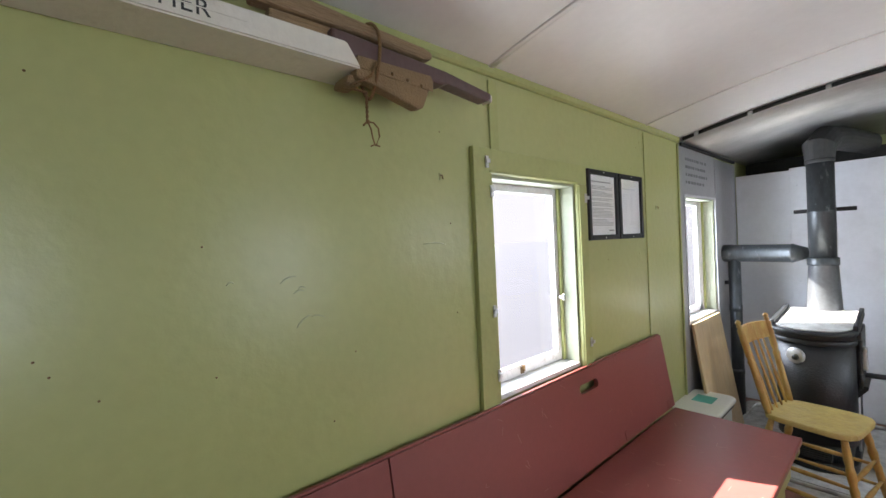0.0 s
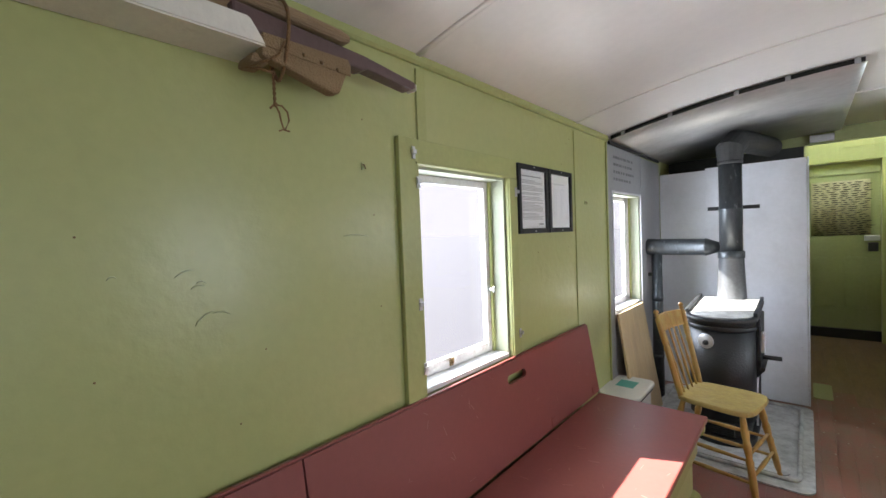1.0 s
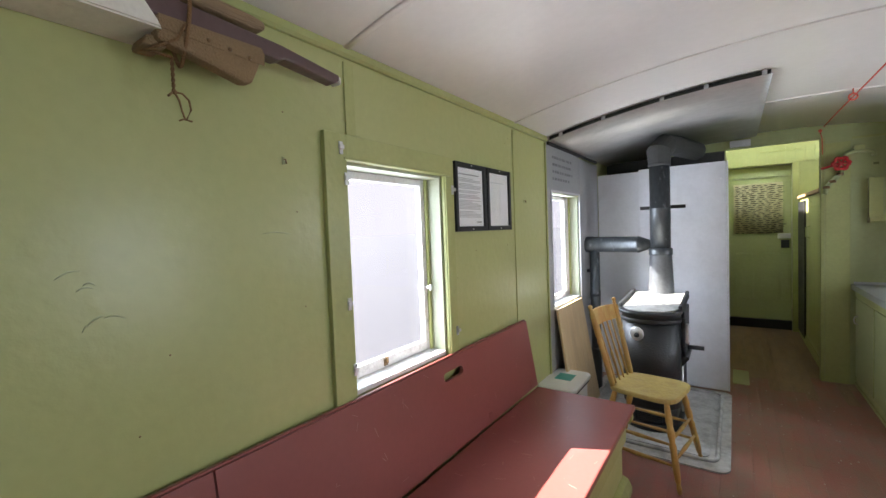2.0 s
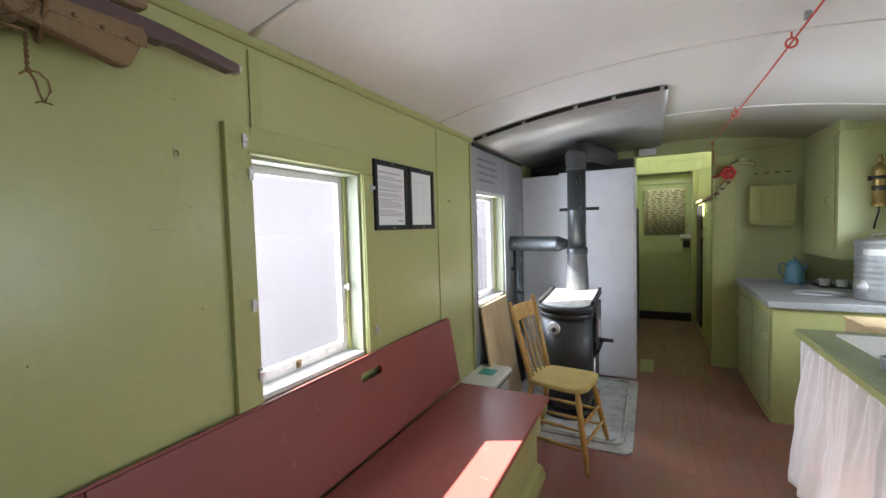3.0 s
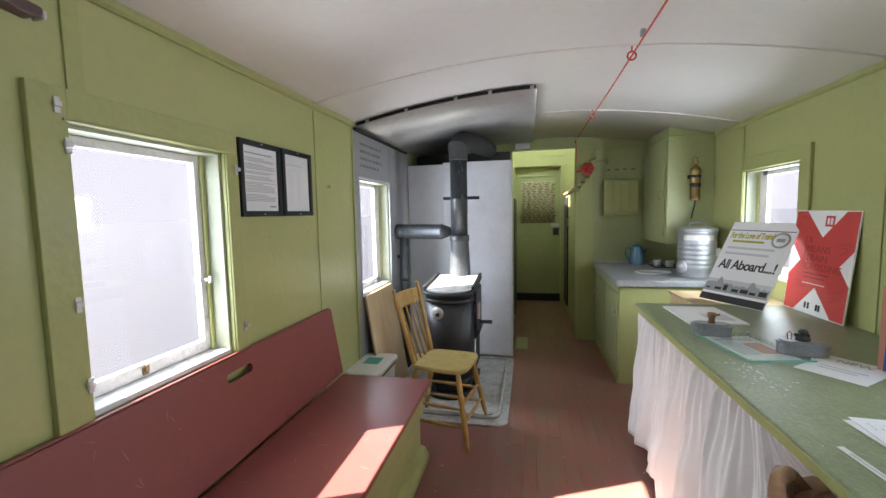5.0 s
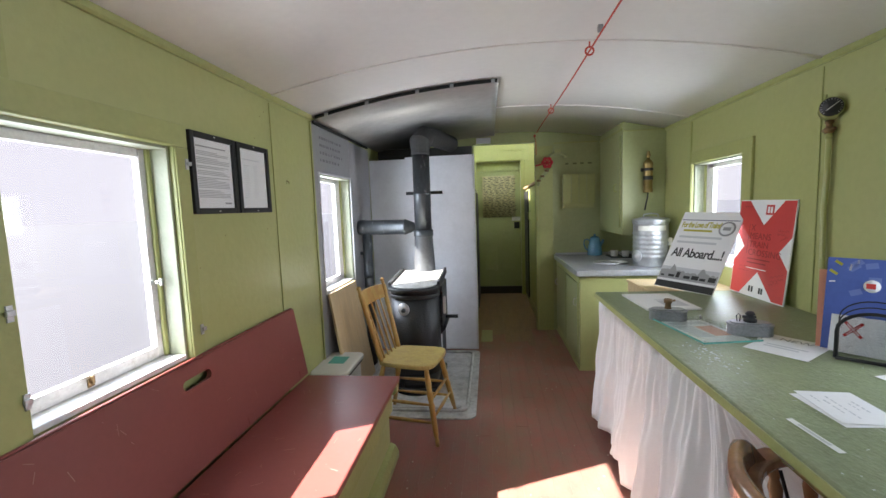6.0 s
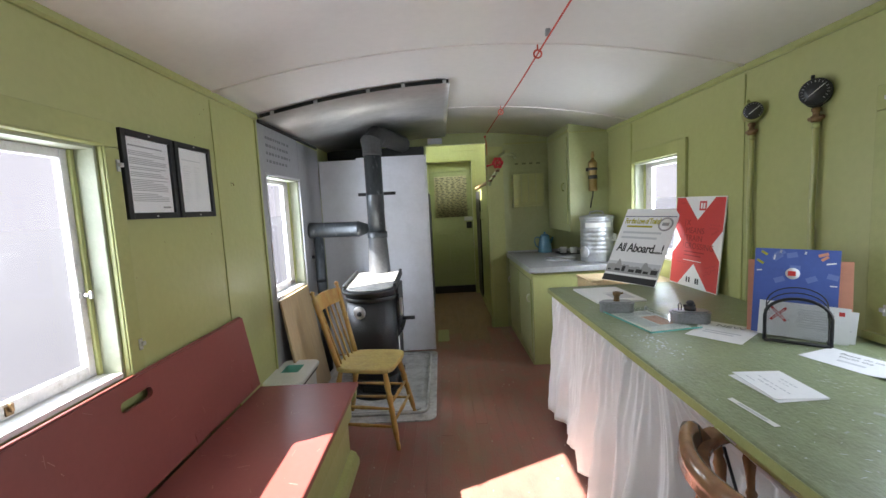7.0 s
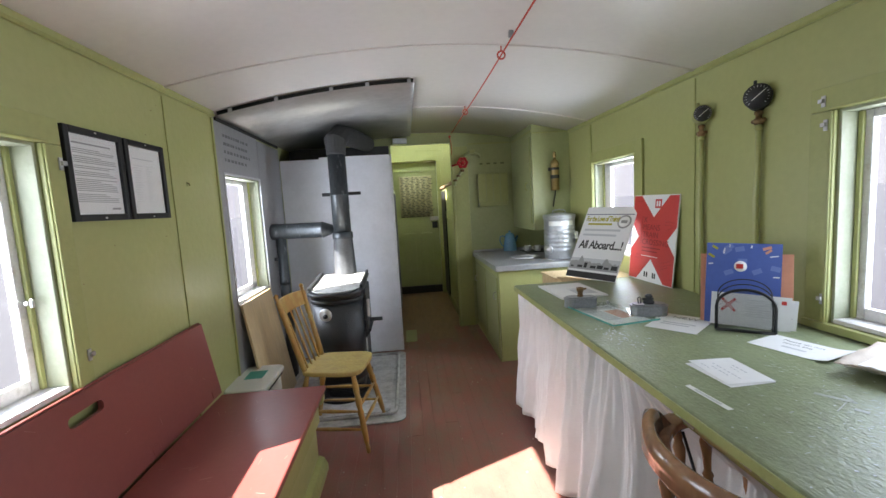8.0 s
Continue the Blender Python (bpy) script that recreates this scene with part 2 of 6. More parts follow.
M["stencil"] = material("faded_black_stencil", (0.17, 0.17, 0.175), 0.6, var=0.2, scale=30, bump=0.0)
M["bag"] = material("beige_paper_bag", (0.55, 0.47, 0.40), 0.7, var=0.08, scale=8, grain=90, bump=0.02)
M["grass"] = material("dark_gravel_ground", (0.0405, 0.0390, 0.0485), 0.9, var=0.1, scale=0.4, grain=6, bump=0.1)


def glass(name, tint=(1, 1, 1), rough=0.0):
    m = bpy.data.materials.new(name)
    m.use_nodes = True
    n, l = m.node_tree.nodes, m.node_tree.links
    n.remove(n["Principled BSDF"])
    tr, gl = n.new("ShaderNodeBsdfTransparent"), n.new("ShaderNodeBsdfGlossy")
    tr.inputs[0].default_value = (*tint, 1)
    gl.inputs["Roughness"].default_value = 0.03
    fr, mx = n.new("ShaderNodeLayerWeight"), n.new("ShaderNodeMixShader")
    pw, ma = n.new("ShaderNodeMath"), n.new("ShaderNodeMath")
    pw.operation, ma.operation = "POWER", "MULTIPLY_ADD"
    pw.inputs[1].default_value, ma.inputs[1].default_value, ma.inputs[2].default_value = 5.0, 0.55, 0.03
    l.new(fr.outputs["Facing"], pw.inputs[0])
    l.new(pw.outputs[0], ma.inputs[0])
    l.new(ma.outputs[0], mx.inputs[0])
    l.new(tr.outputs[0], mx.inputs[1])
    l.new(gl.outputs[0], mx.inputs[2])
    l.new(mx.outputs[0], n["Material Output"].inputs[0])
    return m


M["glass"] = glass("window_glass")
M["glass_green"] = glass("green_edged_glass", (0.96, 0.985, 0.97))


# ---- mesh helpers ----
def bm_box(x0, x1, y0, y1, z0, z1, bevel=0.0, bm=None):
    own = bmesh.new()
    bmesh.ops.create_cube(own, size=1)
    for v in own.verts:
        v.co = Vector((x0 + (v.co.x + 0.5) * (x1 - x0), y0 + (v.co.y + 0.5) * (y1 - y0), z0 + (v.co.z + 0.5) * (z1 - z0)))
    if bevel:
        bmesh.ops.bevel(own, geom=own.edges[:], offset=bevel, segments=2, affect="EDGES", profile=0.5)
    return merge(bm, own)


def merge(bm, own, m=None):
    if m is not None:
        own.transform(m)
    if bm is None:
        return own
    me = bpy.data.meshes.new("tmp")
    own.to_mesh(me)
    own.free()
    bm.from_mesh(me)
    bpy.data.meshes.remove(me)
    return bm


def bm_lathe(profile, seg=24, bm=None, m=None):
    """profile: (radius, height) rows turned about z."""
    own = bmesh.new()
    rings = []
    for r, z in profile:
        if r < 1e-5:
            rings.append([own.verts.new((0, 0, z))])
        else:
            rings.append([own.verts.new((r * math.cos(2 * math.pi * k / seg), r * math.sin(2 * math.pi * k / seg), z)) for k in range(seg)])
    for a, b in zip(rings, rings[1:]):
        for k in range(seg):
            k2 = (k + 1) % seg
            if len(a) == 1 and len(b) == 1:
                continue
            if len(a) == 1:
                own.faces.new((a[0], b[k2], b[k]))
            elif len(b) == 1:
                own.faces.new((a[k], a[k2], b[0]))
            else:
                own.faces.new((a[k], a[k2], b[k2], b[k]))
    for ring, flip in ((rings[0], True), (rings[-1], False)):
        if len(ring) > 2:
            own.faces.new(ring[::-1] if flip else ring)
    for f in own.faces:
        f.smooth = True
    bmesh.ops.recalc_face_normals(own, faces=own.faces[:])
    return merge(bm, own, m)


def between(a, b):
    """The pose whose z runs from a to b."""
    a, b = Vector(a), Vector(b)
    return Matrix.Translation(a) @ (b - a).to_track_quat("Z", "Y").to_matrix().to_4x4()


def bm_turned(a, b, radii, seg=14, bm=None):
    """A turned stick from a to b; radii: (share of length, radius) rows."""
    d = (Vector(b) - Vector(a)).length
    return bm_lathe([(r, s * d) for s, r in radii], seg, bm, between(a, b))


def bm_rod(a, b, r, r2=None, seg=14, bm=None):
    return bm_turned(a, b, [(0, r), (1, r if r2 is None else r2)], seg, bm)


def bm_tube(points, r, seg=8, bm=None, closed=False):
    """A tube along points."""
    own = bmesh.new()
    pts = [Vector(p) for p in points]
    rings = []
    n = len(pts)
    up = Vector((0.13, 0.21, 0.97)).normalized()
    for i, p in enumerate(pts):
        a = pts[(i - 1) % n] if closed else pts[max(i - 1, 0)]
        b = pts[(i + 1) % n] if closed else pts[min(i + 1, n - 1)]
        d = (b - a).normalized()
        u = d.cross(up)
        if u.length < 0.05:
            u = d.cross(Vector((1, 0, 0)))
        u.normalize()
        v = d.cross(u)
        rr = r[i] if isinstance(r, (list, tuple)) else r
        rings.append([own.verts.new(p + rr * (math.cos(2 * math.pi * k / seg) * u + math.sin(2 * math.pi * k / seg) * v)) for k in range(seg)])
    for i in range(n if closed else n - 1):
        a, b = rings[i], rings[(i + 1) % n]
        for k in range(seg):
            own.faces.new((a[k], a[(k + 1) % seg], b[(k + 1) % seg], b[k])).smooth = True
    if not closed:
        own.faces.new(rings[0][::-1])
        own.faces.new(rings[-1])
    bmesh.ops.recalc_face_normals(own, faces=own.faces[:])
    return merge(bm, own)


def bm_prism(outline, axis, lo, hi, bevel=0.0, bm=None, seg=2):
    """An outline of 2D points pushed along an axis ('x','y','z') from lo to hi."""
    own = bmesh.new()

    def at(p, h):
        return {"x": (h, p[0], p[1]), "y": (p[0], h, p[1]), "z": (p[0], p[1], h)}[axis]
    a = [own.verts.new(at(p, lo)) for p in outline]
    b = [own.verts.new(at(p, hi)) for p in outline]
    own.faces.new(a)
    own.faces.new(b[::-1])
    for i in range(len(a)):
        j = (i + 1) % len(a)
        own.faces.new((a[i], b[i], b[j], a[j]))
    bmesh.ops.recalc_face_normals(own, faces=own.faces[:])
    if bevel:
        rim = [e for e in own.edges if len(e.link_faces) == 2 and e.calc_face_angle(0) > 0.6]
        bmesh.ops.bevel(own, geom=rim, offset=bevel, segments=seg, affect="EDGES", profile=0.5)
    return merge(bm, own)


def rounded(x0, x1, y0, y1, r, n=6):
    pts = []
    for cx, cy, a0 in ((x1 - r, y1 - r, 0), (x0 + r, y1 - r, 90), (x0 + r, y0 + r, 180), (x1 - r, y0 + r, 270)):
        for k in range(n + 1):
            a = radians(a0 + 90 * k / n)
            pts.append((cx + r * math.cos(a), cy + r * math.sin(a)))
    return pts


def mesh_of(bm, name, mat):
    me = bpy.data.meshes.new(name)
    bm.to_mesh(me)
    bm.free()
    me.materials.append(M[mat] if isinstance(mat, str) else mat)
    return me


def thing(name, label, category, group="", at=None, kind=""):
    o = new(name)
    o.empty_display_size = 0.05
    if at is not None:
        o.matrix_world = at if isinstance(at, Matrix) else Matrix.Translation(at)
    return tagged(o, label, category, group, kind)


def part(name, bm, mat, parent, label=""):
    """One mesh under a thing or a part, in the thing's own coordinates."""
    o = new(name, mesh_of(bm, name, mat))
    o.parent = parent
    return tagged(o, label)


def solo(name, bm, mat, label, category, group="", kind=""):
    return tagged(new(name, mesh_of(bm, name, mat)), label, category, group, kind)


def structure(name, bm, mat, label, category="structure"):
    return solo(name, bm, mat, label, category, kind="structure")


def text_bm(words, size, m, spacing=1.0, depth=0.0006, shear=0.0, bold=0.0):
    """Words in the built-in font as a mesh; they lie in the xy plane of m, centred."""
    c = bpy.data.curves.new("words", "FONT")
    c.body, c.size, c.align_x, c.align_y, c.extrude, c.space_character, c.shear = words, size, "CENTER", "CENTER", depth, spacing, shear
    c.resolution_u, c.offset = 3, bold
    o = bpy.data.objects.new("words", c)
    scene.collection.objects.link(o)
    bpy.context.view_layer.update()
    me = bpy.data.meshes.new_from_object(o.evaluated_get(bpy.context.evaluated_depsgraph_get()))
    bpy.data.objects.remove(o)
    bm = bmesh.new()
    bm.from_mesh(me)
    bpy.data.meshes.remove(me)
    bm.transform(m)
    return bm


def ceil_z(x):
    return WALL_H + RISE * (1 - ((x - W / 2) / (W / 2)) ** 2)


# ---- the car's shell ----
def wall_bm(x0, x1, y0, y1, z0, z1, holes):
    """A wall along y with rectangular openings (y0, y1, z0, z1), sorted by y."""
    bm = bmesh.new()
    y = y0
    for a, b, c, d in holes:
        bm_box(x0, x1, y, a, z0, z1, bm=bm)
        if c > z0:
            bm_box(x0, x1, a, b, z0, c, bm=bm)
        bm_box(x0, x1, a, b, d, z1, bm=bm)
        y = b
    bm_box(x0, x1, y, y1, z0, z1, bm=bm)
    return bm


CUP = (5.35, 6.25, 3.2, 3.6)
structure("wall_left", wall_bm(-T, 0, REAR, PART_Y + 0.06, 0, WALL_H, [BIG, SMALL]), "green", "glossy light green painted side wall with window openings", "wall")
structure("wall_right", wall_bm(W, W + T, REAR, PART_Y + 0.06, 0, WALL_H, [AFT_ADDED, BIG, (SMALL[0], SMALL[1], 1.03, SMALL[3])]), "green", "glossy light green painted side wall with window openings", "wall")
structure("wall_rear", bm_box(-T, W + T, REAR - T, REAR, 0, 2.5), "green", "plain light green painted wall closing the car", "wall")
structure("wall_cupola_left", wall_bm(-T, 0, PART_Y + 0.06, END + T, 0, 3.75, [CUP]), "green", "light green painted wall below the raised lookout", "wall")
structure("wall_cupola_right", wall_bm(W, W + T, PART_Y + 0.06, END + T, 0, 3.75, [CUP]), "green", "light green painted wall below the raised lookout", "wall")
structure("ceiling_cupola", bm_box(-T, W + T, PART_Y, END + T, 3.75, 3.80), "white", "white painted lookout ceiling", "ceiling")

# curved ceiling with thickness
bm = bmesh.new()
N = 36
lo, hi = [], []
for k in range(N + 1):
    x = -0.10 + (W + 0.20) * k / N
    z = ceil_z(min(max(x, 0), W))
    lo.append((x, z))
    hi.append((x, z + 0.06))
bm_prism(lo + hi[::-1], "y", REAR - T, PART_Y + 0.02, bm=bm)
for f in bm.faces:
    f.smooth = abs(f.normal.y) < 0.5 and abs(f.normal.z) > 0.5
structure("ceiling", bm, "white", "glossy white painted curved car ceiling in sheets", "ceiling")


def arch_strip(x0, x1, y0, y1, drop, thick, n=28):
    lo, hi = [], []
    for k in range(n + 1):
        x = x0 + (x1 - x0) * k / n
        z = ceil_z(x) - drop
        lo.append((x, z - thick))
        hi.append((x, z))
    b = bm_prism(lo + hi[::-1], "y", y0, y1)
    for f in b.faces:
        f.smooth = abs(f.normal.y) < 0.5
    return b


for y in (-1.891, -0.489, 0.913, 2.315, 3.717):
    structure("trim", arch_strip(0.01, W - 0.01, y - 0.013, y + 0.013, -0.001, 0.006), "white", "thin white batten over a ceiling joint", "batten")

# partition before the passage, with its doorway
DX0, DX1, DZ = 1.09, 1.805, 2.25
bm = bmesh.new()


def arch_wall(bm, x0, x1, z0, y0, y1):
    n = 10
    pts = [(x0, z0), (x1, z0)]
    for k in range(n + 1):
        x = x1 + (x0 - x1) * k / n
        pts.append((x, ceil_z(x) + 0.004))
    bm_prism(pts, "y", y0, y1, bm=bm)


arch_wall(bm, 0.0, DX0, 0, PART_Y, PART_Y + 0.06)
arch_wall(bm, DX1, W, 0, PART_Y, PART_Y + 0.06)
arch_wall(bm, DX0, DX1, DZ, PART_Y, PART_Y + 0.06)
bm_box(0, W, PART_Y + 0.02, PART_Y + 0.06, 2.38, 3.75, bm=bm)
structure("wall_partition", bm, "green_dark", "light green painted partition with a doorway", "wall")
bm = bmesh.new()
bm_box(DX1, DX1 + 0.028, PART_Y - 0.015, PART_Y + 0.075, 0.0, DZ, 0.004, bm=bm)
bm_box(DX1 + 0.03, DX1 + 0.20, PART_Y - 0.012, PART_Y - 0.001, 0.0, 2.2, 0.003, bm=bm)
structure("trim", bm, "green_trim", "light green doorway post", "trim")
structure("trim", bm_box(DX1 + 0.21, W - 0.42, PART_Y - 0.012, PART_Y - 0.001, 2.215, 2.235, 0.003), "green_trim", "light green batten across the partition", "trim")

# end wall of the passage, door frame
E0, E1, EZ = 1.05, 1.79, 2.265
DEEP = 0.12          # depth of the end doorway
bm = bmesh.new()
bm_box(-T, E0, END, END + DEEP + 0.06, 0, 3.75, bm=bm)
bm_box(E1, W + T, END, END + DEEP + 0.06, 0, 3.75, bm=bm)
bm_box(E0, E1, END, END + DEEP + 0.06, EZ, 3.75, bm=bm)
structure("wall_end", bm, "green", "light green painted end wall", "wall")
for k in range(14):
    structure("trim", bm_box(0.72 + k * 0.10, 0.8185 + k * 0.10, END - 0.010, END - 0.001, EZ + 0.012, 3.38, 0.0015), "green", "light green matchboard over the end door", "matchboard")
structure("trim", bm_box(E0 + 0.40, E1 + 0.09, END - 0.020, END - 0.011, EZ + 0.17, EZ + 0.19, 0.002), "green_trim", "light green batten over the end door", "batten")
bm = bmesh.new()
bm_box(E1 + 0.001, E1 + 0.07, END - 0.020, END - 0.0005, 0, EZ + 0.0105, 0.004, bm=bm)
bm_box(E0 - 0.07, E0 - 0.001, END - 0.020, END - 0.0005, 0, EZ + 0.0105, 0.004, bm=bm)
structure("trim", bm, "green_trim", "light green end door casing", "trim")

door = thing("door_1", "light green panelled end door, closed, with a patterned curtain", "door", at=(E0, END + DEEP, 0), kind="structure")
dw = E1 - E0
part("leaf", bm_box(0.0005, dw - 0.0005, 0, 0.045, 0.125, EZ - 0.1505), "green_dark", door)
part("head", bm_box(0.0005, dw - 0.0005, -0.02, 0.05, EZ - 0.15, EZ - 0.0005, 0.003), "green_dark", door)
for x0 in (0.115, 0.405):
    pts = [(x0, 0.40), (x0 + 0.21, 0.40), (x0 + 0.21, 1.04)] + [(x0 + 0.105 + 0.105 * math.cos(radians(a)), 1.04 + 0.025 * math.sin(radians(a))) for a in range(0, 181, 20)] + [(x0, 1.04)]
    inner = [(x0 + 0.012 + (p[0] - x0) * 0.886, 0.412 + (p[1] - 0.40) * 0.964) for p in pts]
    part("moulding", bm_prism(pts, "y", -0.012, -0.0005, 0.005), "green_dark", door, "moulded panel edge")
    part("panel", bm_prism(inner, "y", -0.018, -0.0125, 0.004), "green_dark", door)
part("sill", bm_box(0.0005, dw - 0.0005, -0.05, 0.05, 0.0, 0.1245), "black", door, "dark kick plate and sill")
# gathered curtain over the door's pane, with a dark wavy print
CX0, CX1, CZ0, CZ1 = 0.095, 0.650, 1.335, 2.035


def fold(x):
    return -0.020 + 0.006 * math.sin(x * 70) + 0.003 * math.sin(x * 33 + 1)


bm = bmesh.new()
rows = [[bm.verts.new((CX0 + (CX1 - CX0) * i / 60, fold(CX0 + (CX1 - CX0) * i / 60), z)) for z in (CZ0, CZ1)] for i in range(61)]
for p, q in zip(rows, rows[1:]):
    bm.faces.new((p[0], q[0], q[1], p[1])).smooth = True
cur = part("curtain", bm, "curtain", door, "yellow-green curtain with dark wavy stripes")
cur.modifiers.new("cloth_thickness", "SOLIDIFY").thickness = 0.002
bm = bmesh.new()
rs = random.Random(4)
for r in range(25):
    z = CZ0 + 0.012 + r * 0.0275
    ph = rs.uniform(0, 6.28)
    x = CX0 + 0.008 + rs.uniform(0, 0.02)
    while x < CX1 - 0.05:
        w = rs.uniform(0.035, 0.11)
        pts = []
        for k in range(6):
            u = x + w * k / 5
            pts.append((u, fold(u) - 0.0035, z + 0.0035 * math.sin(u * 75 + ph) + 0.003 * math.sin(u * 23)))
        bm_tube(pts, [0.001, 0.0045, 0.0055, 0.0055, 0.0045, 0.001], 5, bm)
        x += w + rs.uniform(0.008, 0.022)
part("stripe", bm, "ink", cur)
part("lock", bm_box(0.625, 0.715, -0.05, -0.001, 1.13, 1.24, 0.006), "black", door, "black rim lock")
part("latch", bm_box(0.590, 0.730, -0.06, -0.01, 1.26, 1.33, 0.008), "steel", door, "bright metal latch plate")

# lockers on both sides of the passage, below the lookout seats
locker = thing("locker_block", "light green painted boarded locker with a dark upright strap", "locker", at=(0, PART_Y + 0.08, 0))
part("body", bm_box(0.0, 1.068, 0, END - PART_Y - 0.12, 0.0, 1.78, 0.004), "green", locker)
part("strap", bm_box(1.069, 1.082, 0.80, 1.62, 0.06, 1.72, 0.004), "black", locker, "dark upright panel")
locker = thing("locker_block", "light green boarded locker with a brown capping and dark strap", "locker", at=(1.86, PART_Y + 0.08, 0))
part("body", bm_box(0, W - 1.865, 0, END - PART_Y - 0.12, 0.0, 1.78, 0.004), "green", locker)
part("capping", bm_box(-0.03, W - 1.865, 0, END - PART_Y - 0.12, 1.78, 1.82, 0.008), "old_wood", locker, "brown wooden capping board")
part("strap", bm_box(-0.02, -0.001, 1.36, 1.94, 0.06, 1.74, 0.006), "black", locker, "dark upright panel")
part("plinth", bm_box(-0.012, -0.001, 0.02, END - PART_Y - 0.14, 0.0, 0.10, 0.003), "green_trim", locker)
part("panel", bm_box(-0.012, -0.001, 0.12, 1.05, 0.16, 1.66, 0.004), "green_trim", locker)
part("handle", bm_tube([(-0.012, 0.95, 1.30), (-0.05, 0.95, 1.32), (-0.05, 0.95, 1.42), (-0.012, 0.95, 1.44)], 0.006), "green_dark", locker)

# ---- wall trim: cornices, battens, skirting ----
for x, s in ((0.0, 1), (W, -1)):
    y1 = 2.868 if s > 0 else 4.19
    bm = bm_prism([(x, 2.174), (x + s * 0.012, 2.174), (x + s * 0.020, 2.184), (x + s * 0.022, 2.206), (x, 2.206)], "y", REAR, y1)
    structure("trim", bm, "green_trim", "light green moulding along the ceiling", "moulding")
for y, zb in ((-1.891, 0.9), (-0.489, 0.9), (0.913, 1.897)):
    structure("trim", bm_box(0.001, 0.008, y - 0.004, y + 0.045, zb, 2.16, 0.002), "green_trim", "light green batten over a wall joint", "batten")
structure("trim", bm_box(0.001, 0.006, 2.30, 2.312, 0.2, 2.16, 0.002), "green_trim", "light green batten over a wall joint", "batten")
for y, zb in ((0.913, 1.90), (2.315, 0.9)):
    structure("trim", bm_box(W - 0.007, W - 0.001, y, y + 0.012, zb, 2.16, 0.002), "green_trim", "light green batten over a wall joint", "batten")
structure("trim", bm_box(W - 0.012, W - 0.001, 3.68, 3.70, 0.9, 2.16, 0.003), "green_trim", "light green batten over a wall joint", "batten")

# zinc lining of the stove corner
LY = 2.868
bm = wall_bm(0.002, 0.010, LY, 3.66, 0.02, 2.17, [(SMALL[0] + 0.0, SMALL[1] - 0.0, SMALL[2], SMALL[3])])
zinc = structure("wall_lining", bm, "galv_wall", "grey zinc sheet lining beside the stove", "sheet")
bm = bm_box(0.004, 0.014, 3.655, 4.25, 0.02, 2.14, 0.002)
structure("wall_lining", bm, "galv_wall", "grey zinc sheet lining beside the stove", "sheet")
bm = bmesh.new()
for a, b, c, d in ((SMALL[0] - 0.018, SMALL[0], SMALL[2], SMALL[3]), (SMALL[1], SMALL[1] + 0.018, SMALL[2], SMALL[3]),
                   (SMALL[0] - 0.018, SMALL[1] + 0.018, SMALL[3], SMALL[3] + 0.014)):
    bm_box(0.003, 0.016, a, b, c, d, 0.002, bm=bm)
structure("trim", bm, "steel", "folded bright metal edge round the small window", "trim")
structure("trim", bm_box(0.001, 0.012, LY - 0.022, LY - 0.002, 0.0, 2.165, 0.003), "green_trim", "light green post edge beside the zinc lining", "trim")
bm = bmesh.new()
random.seed(7)
for r in range(4):
    y = 2.99
    while y < 3.45 - 0.05 * (r % 2):
        w = random.uniform(0.02, 0.05)
        bm_box(0.0102, 0.0112, y, y + w, 2.065 - r * 0.055, 2.085 - r * 0.055, bm=bm)
        y += w + random.uniform(0.008, 0.03)
o = solo("stencil_marks", bm, "stencil", "four rows of faded stencilled marks on the zinc", "marking", kind="stuff")


# ---- windows ----
def window(name, x, side, y0, y1, z0, z1, big):
    """A sash window in a side wall; side is +1 for the wall at x = 0 (the room lies on +x)."""
    s = side
    th = thing(name, "light green cased window with a weathered white sash", "window", at=(x, 0, 0), kind="structure")

    def bx(xa, xb, ya, yb, za, zb, bev=0.0, bm=None):
        return bm_box(min(s * xa, s * xb), max(s * xa, s * xb), ya, yb, za, zb, bev, bm)
    # lining of the opening
    for k, (ya, yb, za, zb) in enumerate(((y0, y0 + 0.012, z0, z1), (y1 - 0.012, y1, z0, z1), (y0 + 0.012, y1 - 0.012, z1 - 0.012, z1))):
        part("lining", bx(-T + 0.01, -0.001, ya, yb, za, zb, 0.002), "mint", th, "faded mint green lining")
    part("window_sill", bx(-T - 0.02, 0.004, y0 + 0.0125, y1 - 0.0125, z0 - 0.002, z0 + 0.018, 0.004), "sash", th, "worn white painted sill")
    sash = part("sash", bx(-0.115, -0.085, y0 + 0.0122, y0 + 0.055, z0 + 0.0182, z1 - 0.0122, 0.004), "sash", th)
    part("stile", bx(-0.115, -0.085, y1 - (0.055 if big else 0.125), y1 - 0.0122, z0 + 0.0182, z1 - 0.0122, 0.004), "sash", sash)
    part("rail", bx(-0.115, -0.085, y0 + 0.056, y1 - 0.056, z0 + 0.0182, z0 + 0.065, 0.004), "sash", sash)
    part("rail", bx(-0.115, -0.085, y0 + 0.056, y1 - 0.056, z1 - 0.045, z1 - 0.0122, 0.004), "sash", sash)
    p = part("pane", bx(-0.103, -0.099, y0 + 0.05, y1 - 0.05, z0 + 0.06, z1 - 0.04), "glass", sash)
    p.visible_shadow = False
    part("bead", bx(-0.084, -0.070, y1 - 0.030, y1 - 0.0122, z0 + 0.0182, z1 - 0.0122, 0.003), "green_trim", th)
    part("bead", bx(-0.084, -0.070, y0 + 0.0122, y0 + 0.030, z0 + 0.0182, z1 - 0.0122, 0.003), "green_trim", th)
    return th, bx


